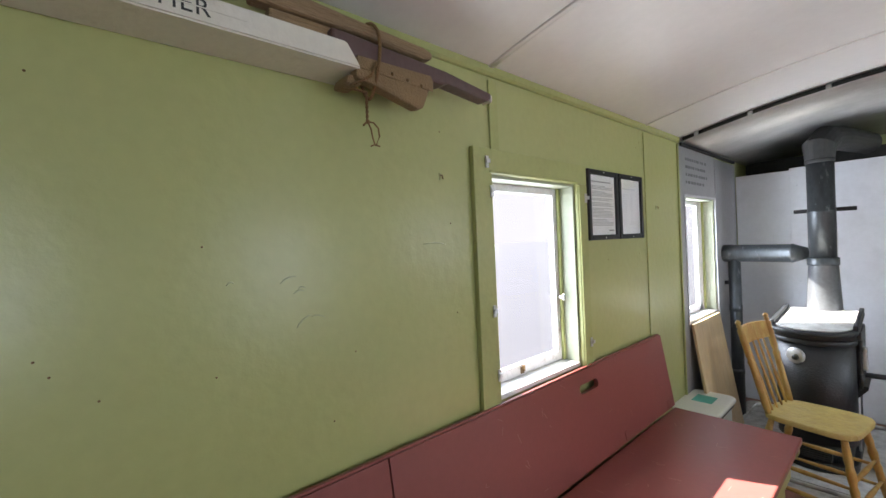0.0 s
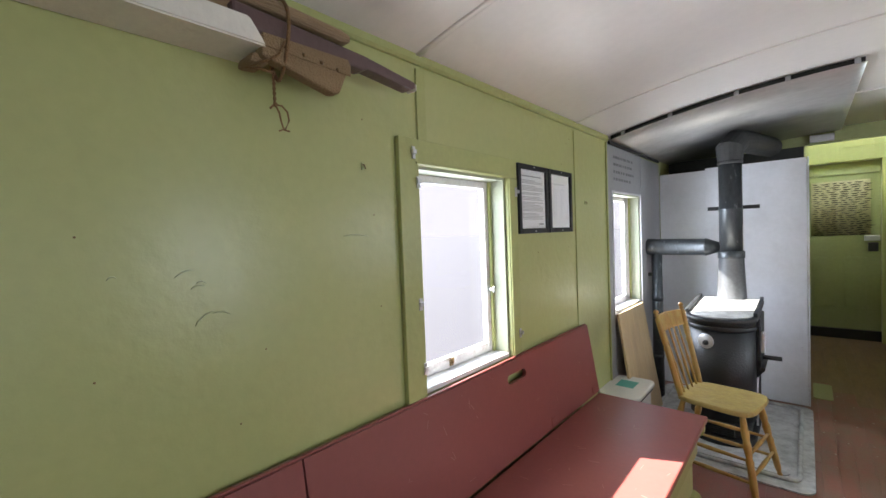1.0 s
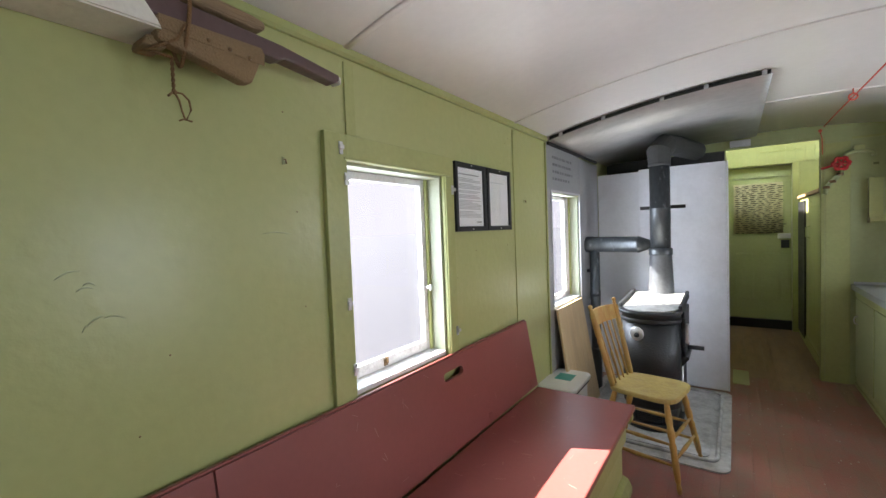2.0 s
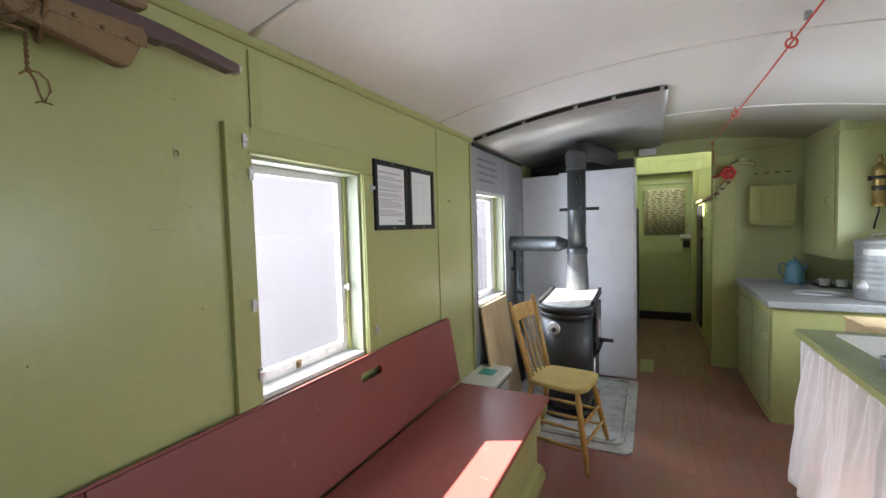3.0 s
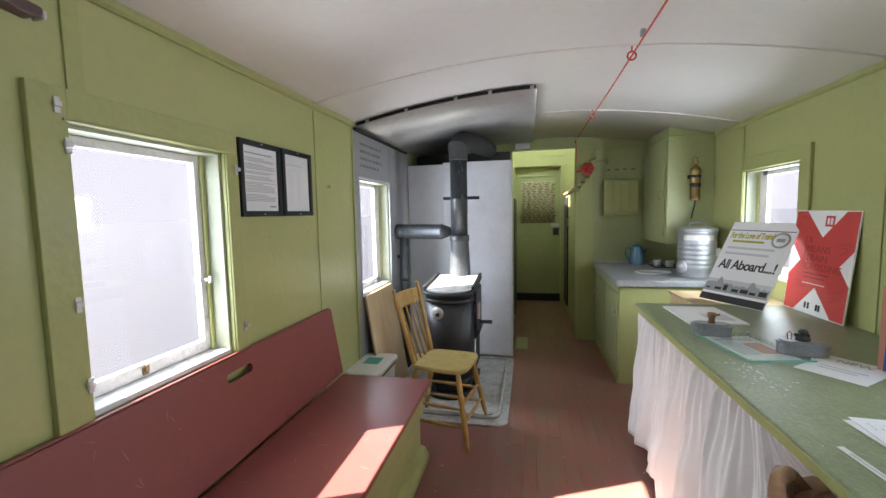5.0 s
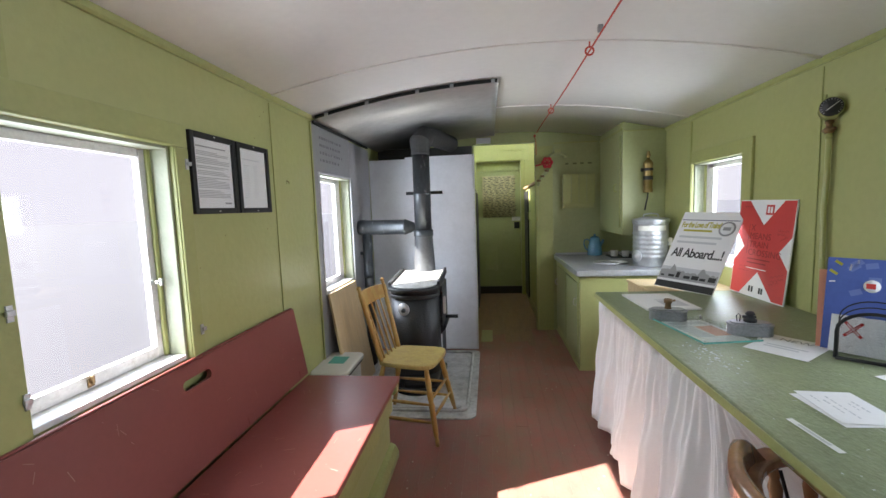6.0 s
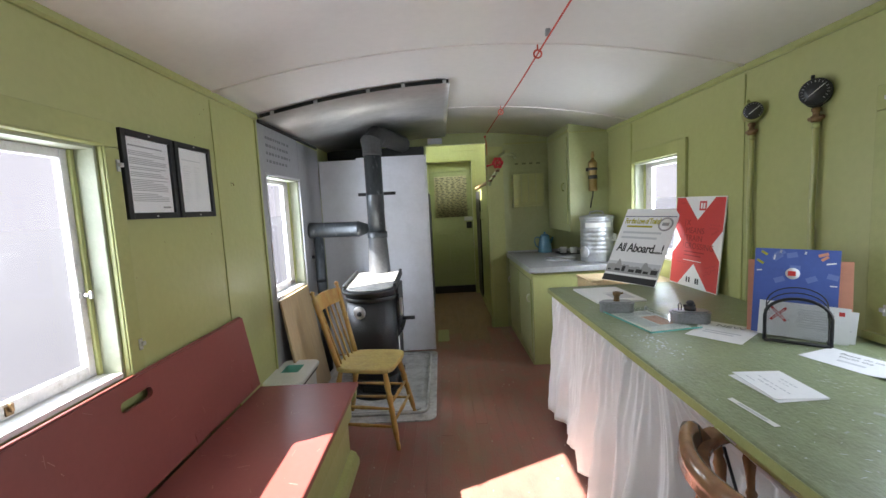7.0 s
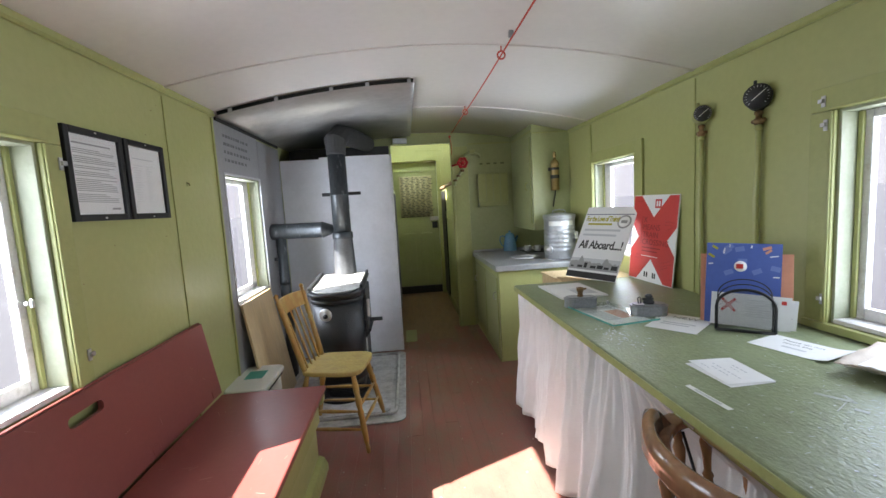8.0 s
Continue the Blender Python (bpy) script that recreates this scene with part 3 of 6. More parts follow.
def clip_bm(bx, y, z, flip=1):
    """A small turn-button with its plate."""
    b = bx(0.021, 0.026, y - 0.008, y + 0.008, z - 0.022, z + 0.022, 0.001)
    bx(0.026, 0.036, y - 0.014 * flip, y + 0.006 * flip, z - 0.006, z + 0.010, 0.002, bm=b) if flip > 0 else bx(0.026, 0.036, y - 0.006, y + 0.014, z - 0.006, z + 0.010, 0.002, bm=b)
    return b


def casing(th, bx, y0, y1, z0, z1, w0=0.098, w1=0.085, top=0.095, zb=None):
    zb = z0 if zb is None else zb
    part("casing", bx(0.001, 0.021, y0 - w0, y0 - 0.001, zb, z1 + top, 0.003), "green_trim", th)
    part("casing", bx(0.001, 0.019, y1 + 0.001, y1 + w1, zb, z1 - 0.0, 0.003), "green_trim", th)
    part("casing", bx(0.001, 0.0185, y0, y1 + w1, z1 + 0.001, z1 + top, 0.003), "green_trim", th)
    part("stop", bx(0.0195, 0.027, y1 + 0.004, y1 + 0.016, z0, z1 - 0.002, 0.003), "green_trim", th)
    part("stop", bx(0.0195, 0.027, y0 - 0.016, y1 + 0.016, z1 + 0.002, z1 + 0.012, 0.003), "green_trim", th)


win1, bx1 = window("window_1", 0, 1, *BIG, True)
casing(win1, bx1, *BIG, zb=0.90)
for y, z, f in ((0.865, 1.842, 1), (0.885, 1.735, 1), (0.872, 1.287, 1), (0.885, 1.045, 1), (1.566, 1.735, -1), (1.566, 1.04, -1)):
    part("clip", clip_bm(bx1, y, z, f), "steel", win1, "small bright metal turn button")
b = bx1(-0.084, -0.078, 1.435, 1.487, 1.255, 1.275, 0.002)
bx1(-0.078, -0.060, 1.452, 1.472, 1.258, 1.272, 0.004, bm=b)
bx1(-0.060, -0.050, 1.456, 1.468, 1.250, 1.280, 0.003, bm=b)
part("catch", b, "steel", win1, "bright metal sash catch")
b = bx1(-0.084, -0.079, 1.143, 1.167, 0.966, 0.996, 0.002)
bx1(-0.079, -0.068, 1.150, 1.160, 0.978, 1.004, 0.002, bm=b)
part("latch", b, "bronze", win1, "small bronze sash latch")
win2, bx2 = window("window_2", 0, 1, *SMALL, False)
win3, bx3 = window("window_3", W, -1, *BIG, True)
casing(win3, bx3, *BIG, w0=0.09, w1=0.10, zb=0.90)
part("apron", bx3(0.001, 0.035, BIG[0] - 0.09, BIG[1] + 0.10, 0.905, 0.938, 0.004), "green_trim", win3)
for y, z, f in ((1.542, 1.84, -1), (1.530, 1.745, -1), (1.520, 1.035, -1)):
    part("clip", clip_bm(bx3, y, z, f), "steel", win3, "small bright metal turn button")
win4, bx4 = window("window_4", W, -1, SMALL[0], SMALL[1], 1.03, SMALL[3], False)
casing(win4, bx4, SMALL[0], SMALL[1], 1.03, SMALL[3], w0=0.105, w1=0.02, top=0.10)
for x, s, nm in ((0, 1, "window_5"), (W, -1, "window_6")):
    th, bxx = window(nm, x, s, *CUP, False)

# Assumed window out of view, added as an opening for extra light.
win7, bx7 = window("window_added_aft", W, -1, *AFT_ADDED, True)
casing(win7, bx7, *AFT_ADDED, w0=0.09, w1=0.10, zb=0.90)

# ground outside
bm = bmesh.new()
bmesh.ops.create_grid(bm, x_segments=1, y_segments=1, size=3000)
bm.transform(Matrix.Translation((0, 0, -1.3)))
structure("ground", bm, "grass", "dark gravel ground outside the car", "ground")
structure("floor_base", bm_box(-T, W + T, REAR - T, END + DEEP + 0.2, -0.12, -0.022), "floor_bare", "timber floor base of the car", "floor")

haze = bpy.data.materials.new("bright_haze")
haze.use_nodes = True
hn = haze.node_tree
em = hn.nodes.new("ShaderNodeEmission")
em.inputs[0].default_value = (0.91, 0.885, 1.0, 1)
em.inputs[1].default_value = HAZE
hn.links.new(em.outputs[0], hn.nodes["Material Output"].inputs[0])
for x, f in ((-400.0, -1), (400.0, 1)):
    slope = [(x, -1.29), (x + 330 * f, 225), (x + 331 * f, 225), (x + 331 * f, -1.29)]
    structure("backdrop", bm_prism(slope, "y", -1200, 2400), haze, "bright hazy distance outside the car", "backdrop")

# ---- heat shield, ceiling plate, floor tray ----
shield = thing("heat_shield", "white enamelled sheet panel standing behind the stove", "heat shield", at=(0, 4.25, 0))
part("sheet", bm_box(0.02, 1.10, 0, 0.012, 0.022, 2.035, 0.003), "white_metal", shield)
part("edge", bm_box(1.101, 1.112, -0.008, 0.03, 0.022, 2.055, 0.003), "white_metal", shield)
part("sheet", bm_box(0.40, 1.095, -0.006, -0.001, 0.03, 2.052, 0.002), "white_metal", shield)
for z in (0.06, 0.5, 1.1, 1.9):
    for x in (0.45, 1.06):
        part("screw", bm_lathe([(0.006, 0), (0.005, 0.003), (0, 0.004)], 8, None, Matrix.Translation((x, -0.006, z)) @ pose(0, 0, 0, 90)), "white_metal", shield)
plate = thing("ceiling_plate", "sooty zinc sheet hung below the ceiling over the stove", "heat plate")
part("sheet", arch_strip(0.02, 1.335, LY, 4.98, 0.030, 0.004), "plate", plate)
# Black rail paints the shade between plate and ceiling.
part("gap_rail", arch_strip(0.03, 1.33, LY + 0.02, LY + 0.04, -0.001, 0.028), "gap_shade", plate, "black rail that paints the shade in the gap over the plate")
for x in (0.12, 0.42, 0.78, 1.02, 1.30):
    part("spacer", bm_box(x - 0.012, x + 0.012, LY + 0.002, LY + 0.018, ceil_z(x) - 0.031, ceil_z(x), 0.002), "galv", plate)
# Black strip paints the shade under the plate's wall edge.
part("spacer", bm_box(0.015, 0.03, LY, 4.2, 2.150, 2.172, 0.002), "gap_shade", plate)
solo("junction_block", bm_box(1.12, 1.29, PART_Y - 0.05, PART_Y - 0.002, 2.262, 2.325, 0.006), "white_metal", "pale grey metal box over the doorway", "box")

# Black board added to give the gap above the shield its shade.
solo("gap_darkening_board", bm_box(0.02, 1.08, 4.62, 4.64, 1.6, 2.19, 0.003), "soot", "black board added to darken the gap above the heat shield", "board")

tray = thing("hearth_tray", "grey painted metal hearth tray on the floor under the stove", "tray")
part("tray_floor", bm_prism(rounded(0.06, 1.125, 2.80, 4.24, 0.07), "z", 0.001, 0.012, 0.003), "tray", tray)
ring_o, ring_i = rounded(0.13, 1.055, 2.90, 4.16, 0.06), rounded(0.16, 1.025, 2.93, 4.13, 0.05)
bm = bm_tube([(x, y, 0.020) for x, y in ring_o], 0.013, 8, closed=True)
part("rim", bm, "tray", tray)
part("sheet", bm_prism(rounded(0.17, 1.01, 2.94, 4.12, 0.05), "z", 0.013, 0.020), "tray", tray)
solo("floor_patch", bm_prism(rounded(1.13, 1.26, 4.55, 5.0, 0.03), "z", 0.001, 0.006, 0.002), "green_dark", "small green metal floor patch", "patch")

# ---- stove ----
stove = thing("stove", "black cast-iron stove with a rounded front and dial", "stove", at=(0.628, 3.45, 0.02))


def d_shape(hw, yf, yb, n=16):
    """Rounded towards -y, straight at the back."""
    pts = [(hw, yb), (-hw, yb)]
    r = hw
    yc = yf + 0.16
    for k in range(n + 1):
        a = math.pi + math.pi * k / n
        pts.append((r * math.cos(a), yc + 0.16 * math.sin(a)))
    return pts


def smooth_sides(b):
    for f in b.faces:
        f.smooth = abs(f.normal.z) < 0.3
    return b


part("body", smooth_sides(bm_prism(d_shape(0.197, -0.30, 0.28), "z", 0.16, 0.80)), "iron", stove)
part("base", smooth_sides(bm_prism(d_shape(0.20, -0.33, 0.29), "z", 0.0, 0.05, 0.01)), "iron", stove)
part("base", smooth_sides(bm_prism(d_shape(0.17, -0.28, 0.27), "z", 0.05, 0.16)), "iron", stove)
part("waist_band", smooth_sides(bm_prism(d_shape(0.206, -0.315, 0.285), "z", 0.785, 0.815, 0.006)), "iron", stove)
tilt = Matrix.Translation((0, 0, 0.90)) @ pose(0, 0, 0, 4.0) @ Matrix.Translation((0, 0, -0.90))
b = smooth_sides(bm_prism(d_shape(0.216, -0.345, 0.36), "z", 0.865, 0.895, 0.008))
b.transform(tilt)
top = part("top_plate", b, "iron", stove)
part("collar_band", smooth_sides(bm_prism(d_shape(0.201, -0.31, 0.29), "z", 0.815, 0.868)), "iron", stove)
b = smooth_sides(bm_prism(d_shape(0.190, -0.32, 0.34), "z", 0.8955, 0.905, 0.003))
b.transform(tilt)
part("lid", b, "tray", top, "worn grey cooking lid")
for x in (-0.203, 0.203):
    b = bm_box(x - 0.012, x + 0.012, -0.20, 0.35, 0.897, 0.925, 0.005)
    b.transform(tilt)
    part("rim_bar", b, "iron", top)
b = bm_tube([(-0.09 + 0.18 * k / 10, -0.10 - 0.02 * math.sin(k), 0.915 + 0.012 * math.sin(k * math.pi / 10)) for k in range(11)], 0.004)
b.transform(tilt)
part("lifter", b, "black", top, "thin iron lid lifter")
# Hidden box added behind the body to block a sliver of sun.
part("back_sun_block", bm_box(-0.155, 0.165, 0.281, 0.41, 0.10, 0.83, 0.006), "iron", stove)
grille = part("grille", bm_box(-0.09, 0.09, -0.300, -0.285, 0.06, 0.15, 0.004), "iron", stove)
for k in range(6):
    part("slat", bm_box(-0.08, 0.08, -0.306, -0.299, 0.068 + k * 0.0135, 0.074 + k * 0.0135, 0.001), "iron", grille)
dial = part("dial", bm_lathe([(0.052, 0), (0.052, 0.012), (0.044, 0.018), (0, 0.018)], 24, None, Matrix.Translation((-0.070, -0.280, 0.705)) @ pose(0, 0, 0, 90, 0, -22)), "steel", stove, "bright round draught dial")
part("knob", bm_lathe([(0.02, 0), (0.014, 0.02), (0, 0.022)], 14, None, Matrix.Translation((-0.070, -0.298, 0.697)) @ pose(0, 0, 0, 90, 0, -22)), "black", dial)
sd = part("side_door", bm_box(0.1975, 0.222, -0.12, 0.24, 0.50, 0.86, 0.006), "iron", stove)
part("hinge", bm_rod((0.216, -0.125, 0.53), (0.216, -0.125, 0.60), 0.011), "black", sd)
part("hinge", bm_rod((0.216, -0.125, 0.74), (0.216, -0.125, 0.81), 0.011), "black", sd)
part("latch", bm_box(0.2225, 0.245, -0.10, -0.04, 0.62, 0.76, 0.006), "steel", sd, "worn bright latch")
part("shelf", bm_prism([(0.1975, 0.44), (0.245, 0.50), (0.245, 0.52), (0.1975, 0.52)], "y", -0.10, 0.22), "iron", stove)
part("handle", bm_rod((0.187, 0.10, 0.545), (0.33, 0.10, 0.545), 0.016), "black", stove)
part("shaker_rod", bm_rod((0.20, -0.08, 0.10), (0.20, -0.08, 0.44), 0.007), "steel", stove, "thin bright rod")
for x in (-0.12, 0.12):
    for y in (-0.2, 0.2):
        part("foot", bm_rod((x, y, 0.001), (x, y, 0.03), 0.02), "iron", stove)

# flue: cone, pipe, elbow into the roof space
PX, PY = 0.639, 3.80
flue = thing("stovepipe", "dark stovepipe rising from the stove to the ceiling", "stovepipe", at=(PX, PY, 0.93))
part("cone", bm_lathe([(0.100, 0.0), (0.100, 0.02), (0.085, 0.335), (0.088, 0.34)], 28), "cone", flue, "dull grey tapered steel cone")
part("ring", bm_lathe([(0.089, 0.335), (0.092, 0.34), (0.092, 0.39), (0.084, 0.395)], 28), "pipe", flue)
part("pipe", bm_lathe([(0.080, 0.39), (0.080, 0.72), (0.0815, 0.722), (0.0815, 0.735), (0.079, 0.737), (0.079, 1.12)], 28), "pipe", flue)
part("seam", bm_box(0.076, 0.083, -0.012, -0.002, 0.40, 0.60, 0.001), "steel", flue)
part("collar", bm_lathe([(0.081, 1.08), (0.086, 1.085), (0.086, 1.105), (0.081, 1.11)], 28), "soot", flue)
bm = bmesh.new()
joints = [(0, 0, 1.10, 0.083), (0, 0, 1.20, 0.098), (0.03, 0.09, 1.262, 0.096), (0.09, 0.24, 1.275, 0.088), (0.22, 0.72, 1.275, 0.085)]
across = Vector((0.957, -0.290, 0.0))
rings = []
for i, (x, y, z, r) in enumerate(joints):
    along = (Vector(joints[min(i + 1, 4)][:3]) - Vector(joints[max(i - 1, 0)][:3])).normalized()
    up = across.cross(along).normalized()
    rings.append([bm.verts.new(Vector((x, y, z)) + r * (math.cos(k * math.pi / 10) * across + math.sin(k * math.pi / 10) * up)) for k in range(20)])
for p, q in zip(rings, rings[1:]):
    for k in range(20):
        bm.faces.new((p[k], p[(k + 1) % 20], q[(k + 1) % 20], q[k]))
bmesh.ops.recalc_face_normals(bm, faces=bm.faces[:])
part("elbow", bm, "soot", flue, "sooty black elbow into the roof space")
part("bracket", bm_box(-0.17, 0.18, 0.09, 0.105, 0.725, 0.755, 0.003), "black", flue)
part("stay", bm_rod((-0.15, 0.10, 0.74), (-0.15, 0.445, 0.74), 0.006), "black", flue)
side = thing("side_flue", "dark horizontal pipe box with a thin upright pipe", "stovepipe", at=(0.0, 3.80, 0))
part("drum", bm_lathe([(0.070, 0), (0.073, 0.005), (0.073, 0.06), (0.070, 0.065), (0.070, 0.44), (0.073, 0.445), (0.073, 0.455), (0.070, 0.46), (0.028, 0.575)], 24, None, between((0.017, 0.02, 1.361), (0.592, 0.0, 1.355))), "pipe", side)
part("upright", bm_rod((0.088, 0.02, 0.02), (0.088, 0.02, 1.32), 0.044, seg=18), "pipe", side)
part("joint", bm_rod((0.088, 0.02, 0.88), (0.088, 0.02, 0.93), 0.0465, seg=18), "pipe", side)
part("joint", bm_rod((0.088, 0.02, 0.36), (0.088, 0.02, 0.40), 0.0465, seg=18), "pipe", side)
part("strap", bm_box(0.015, 0.05, 0.015, 0.025, 1.10, 1.13, 0.002), "pipe", side)

# ---- bench ----
bench = thing("bench", "red-topped green wooden bench box with a tilted red backrest", "bench")
BY0, BY1 = -0.62, 2.365
part("seat_board", bm_box(0.100, 0.685, BY0, BY1, 0.478, 0.508, 0.006), "red", bench)
body = bmesh.new()
bm_box(0.12, 0.615, BY0 + 0.02, BY1 - 0.03, 0.0, 0.477, 0.004, bm=body)
part("box", body, "green", bench)
part("apron", bm_box(0.6155, 0.640, BY0 + 0.02, BY1 - 0.03, 0.30, 0.476, 0.006), "green_trim", bench)
part("foot_rail", bm_prism([(0.6155, 0.0), (0.664, 0.0), (0.664, 0.035), (0.645, 0.075), (0.6155, 0.09)], "y", BY0 + 0.02, BY1 - 0.02), "green_trim", bench)
b = bm_prism(rounded(0.53, 0.672, 0.395, 0.476, 0.035), "y", BY1 - 0.029, BY1 + 0.012, 0.004)
part("cleat", b, "green_trim", bench)
# backrest boards: near part and far part with a hand hole
lean = Matrix.Translation((0.103, 0, 0.522)) @ pose(0, 0, 0, 0, -9.5)
BH = 0.415


def back_board(y0, y1, hole):
    """Upright board in (y, z), 22 mm thick, cut in strips round the hole."""
    own = bmesh.new()
    if hole:
        a, c = hole
        bm_box(-0.022, 0, y0, a, 0, BH, bm=own)
        bm_box(-0.022, 0, c, y1, 0, BH, bm=own)
        bm_box(-0.022, 0, a, c, 0, 0.315, bm=own)
        bm_box(-0.022, 0, a, c, 0.355, BH, bm=own)
        bmesh.ops.remove_doubles(own, verts=own.verts[:], dist=1e-5)
        inner = [f for f in own.faces if abs(f.normal.y) > 0.9 and any(abs(f.calc_center_median().y - q) < 1e-4 for q in (a, c)) and not 0.315 < f.calc_center_median().z < 0.355]
        bmesh.ops.delete(own, geom=inner, context="FACES")
    else:
        bm_box(-0.022, 0, y0, y1, 0, BH, bm=own)
    own.transform(lean)
    return own


part("backrest", back_board(0.372, 2.362, (1.40, 1.565)), "red", bench)
part("backrest", back_board(BY0, 0.366, None), "red", bench)
for y, f in ((1.40, 1), (1.565, -1)):
    for q in (1, -1):
        fill = [(y, 0.335 + q * 0.0200)] + [(y + f * 0.020 * (1 - math.cos(radians(k))), 0.335 + q * 0.020 * math.sin(radians(k))) for k in range(0, 91, 15)]
        b = bm_prism([fill[0]] + fill[1:-1] + [(y + f * 0.020, 0.335 + q * 0.0200)], "x", -0.0218, -0.0002)
        b.transform(lean)
        part("hole_corner", b, "red", bench)
b = bm_box(-0.021, -0.001, BY0, 2.35, BH + 0.0005, BH + 0.010, 0.004)
b.transform(lean)
part("top_edge", b, "red", bench)
scr = bmesh.new()
rs = random.Random(44)
for k in range(60):
    x, y, l, a = rs.uniform(0.15, 0.66), rs.uniform(0.2, 2.3), rs.uniform(0.006, 0.05), rs.uniform(0, 3.1)
    w = rs.uniform(0.0005, 0.0014)
    q = bm_box(-l / 2, l / 2, -w, w, 0.0, 0.0003)
    merge(scr, q, Matrix.Translation((x, y, 0.5082)) @ pose(0, 0, 0, 0, 0, math.degrees(a)))
for k in range(26):
    y, z, l, a = rs.uniform(0.4, 2.3), rs.uniform(0.03, 0.39), rs.uniform(0.005, 0.04), rs.uniform(-90, 90)
    if 1.37 < y < 1.60 and 0.28 < z < 0.39:
        continue
    w = rs.uniform(0.0005, 0.0012)
    q = bm_box(0.0002, 0.0005, -l / 2, l / 2, -w, w)
    merge(scr, q, lean @ Matrix.Translation((0, y, z)) @ pose(0, 0, 0, a))
tagged(part("scratch", scr, "red_scratch", bench, "pale scratches and chips in the red paint"), kind="stuff")
for y in (0.10, 0.64, 1.72, 2.26):
    b = bm_box(0.0005, 0.003, y, y + 0.05, 0.01, 0.05, 0.001)
    b.transform(lean)
    part("hinge", b, "red", bench)


# ---- yellow kitchen chair ----
def kitchen_chair():
    """Faces +x; the base's middle at the origin."""
    ch = thing("kitchen_chair", "yellow worn wooden spindle-back chair beside the stove", "chair", at=pose(0.695, 2.735, 0.0, 0, 0, -10))
    SZ = 0.508
    out = []
    for k in range(40):
        a = 2 * math.pi * k / 40
        c, s = math.cos(a), math.sin(a)
        r = (abs(c) ** 5 + abs(s) ** 5) ** (-1 / 5)
        x, y = 0.205 * c * r, s * r * (0.195 + 0.012 * c)
        out.append((x + 0.005, y))
    b = bm_prism(out, "z", SZ - 0.030, SZ, 0.008)
    part("seat", b, "seat", ch, "worn yellow seat board")
    legp = [(0, 0.012), (0.06, 0.014), (0.10, 0.011), (0.14, 0.016), (0.30, 0.019), (0.45, 0.017), (0.50, 0.020), (0.54, 0.015), (0.60, 0.019), (0.66, 0.021), (0.72, 0.016), (0.78, 0.020), (0.90, 0.016), (1, 0.013)]
    feet = {"fn": (0.240, -0.232), "ff": (0.240, 0.225), "bn": (-0.25, -0.215), "bf": (-0.25, 0.215)}
    tops = {"fn": (0.150, -0.150), "ff": (0.150, 0.150), "bn": (-0.150, -0.145), "bf": (-0.150, 0.145)}
    for k in feet:
        part("leg", bm_turned((*feet[k], 0.0), (*tops[k], SZ - 0.02), legp, 14), "chair", ch)

    def on(k, z):
        f, t = Vector((*feet[k], 0)), Vector((*tops[k], SZ))
        return f + (t - f) * (z / SZ)
    st = [(0, 0.007), (0.3, 0.010), (0.5, 0.0125), (0.7, 0.010), (1, 0.007)]
    for a, b_, z in (("fn", "ff", 0.17), ("fn", "ff", 0.28), ("fn", "bn", 0.14), ("ff", "bf", 0.14), ("fn", "bn", 0.25), ("ff", "bf", 0.25), ("bn", "bf", 0.19)):
        part("stretcher", bm_turned(on(a, z), on(b_, z), st, 10), "chair", ch)
    # back posts, crest rail, spindles
    bp = {-1: ((-0.165, -0.150, SZ - 0.005), (-0.292, -0.185, 1.020)), 1: ((-0.165, 0.150, SZ - 0.005), (-0.292, 0.185, 1.020))}
    prof = [(0, 0.016), (0.10, 0.018), (0.35, 0.017), (0.50, 0.016), (0.54, 0.019), (0.57, 0.014), (0.62, 0.018), (0.89, 0.017), (0.915, 0.009), (0.93, 0.016), (0.945, 0.009), (0.965, 0.016), (0.985, 0.014), (1.0, 0.003)]
    for s in bp:
        part("back_post", bm_turned(bp[s][0], bp[s][1], prof, 14), "chair", ch)
    lo = Vector((-0.165, 0, SZ))
    di = (Vector((-0.292, 0, 1.020)) - lo)
    n = 12
    own = bmesh.new()
    rows = []
    for k in range(n + 1):
        y = -0.174 + 0.348 * k / n
        bow = -0.018 * (1 - (y / 0.174) ** 2)
        arch = 0.012 * (1 - (y / 0.174) ** 2)
        q = []
        for s_, off in ((0.72, 0.0), (0.72, -0.016), (0.905, -0.016), (0.905, 0.0)):
            p = lo + di * (s_ + (arch if s_ > 0.8 else 0)) + Vector((off + bow, y, 0))
            q.append(own.verts.new(p))
        rows.append(q)
    for a, b_ in zip(rows, rows[1:]):
        for i in range(4):
            own.faces.new((a[i], a[(i + 1) % 4], b_[(i + 1) % 4], b_[i]))
    own.faces.new(rows[0][::-1])
    own.faces.new(rows[-1])
    bmesh.ops.recalc_face_normals(own, faces=own.faces[:])
    part("crest_rail", own, "chair", ch)
    for k in range(4):
        y = -0.102 + 0.068 * k
        a = lo + Vector((0.0, y * 0.95, -0.006))
        b_ = lo + di * 0.74 + Vector((-0.02, y, 0))
        part("spindle", bm_turned(a, b_, [(0, 0.006), (0.3, 0.0085), (0.45, 0.010), (0.5, 0.007), (1, 0.006)], 10), "chair", ch)
    return ch


kitchen_chair()

# ---- leaning plank and plastic tub by the stove corner ----
own = bm_prism([(2.95, 0.0), (3.62, 0.0), (3.57, 0.885), (2.95, 0.885)], "x", 0.0, 0.018, 0.003)
pl = solo("plank", own, "ply", "pale pine plywood board leaning against the zinc lining", "board")
pl.matrix_world = pose(0.145, 0, 0.02, 0, -8.2)
tub = thing("plastic_tub", "white plastic tub with a lid and teal sticker on the floor", "tub", at=(0.13, 2.80, 0))
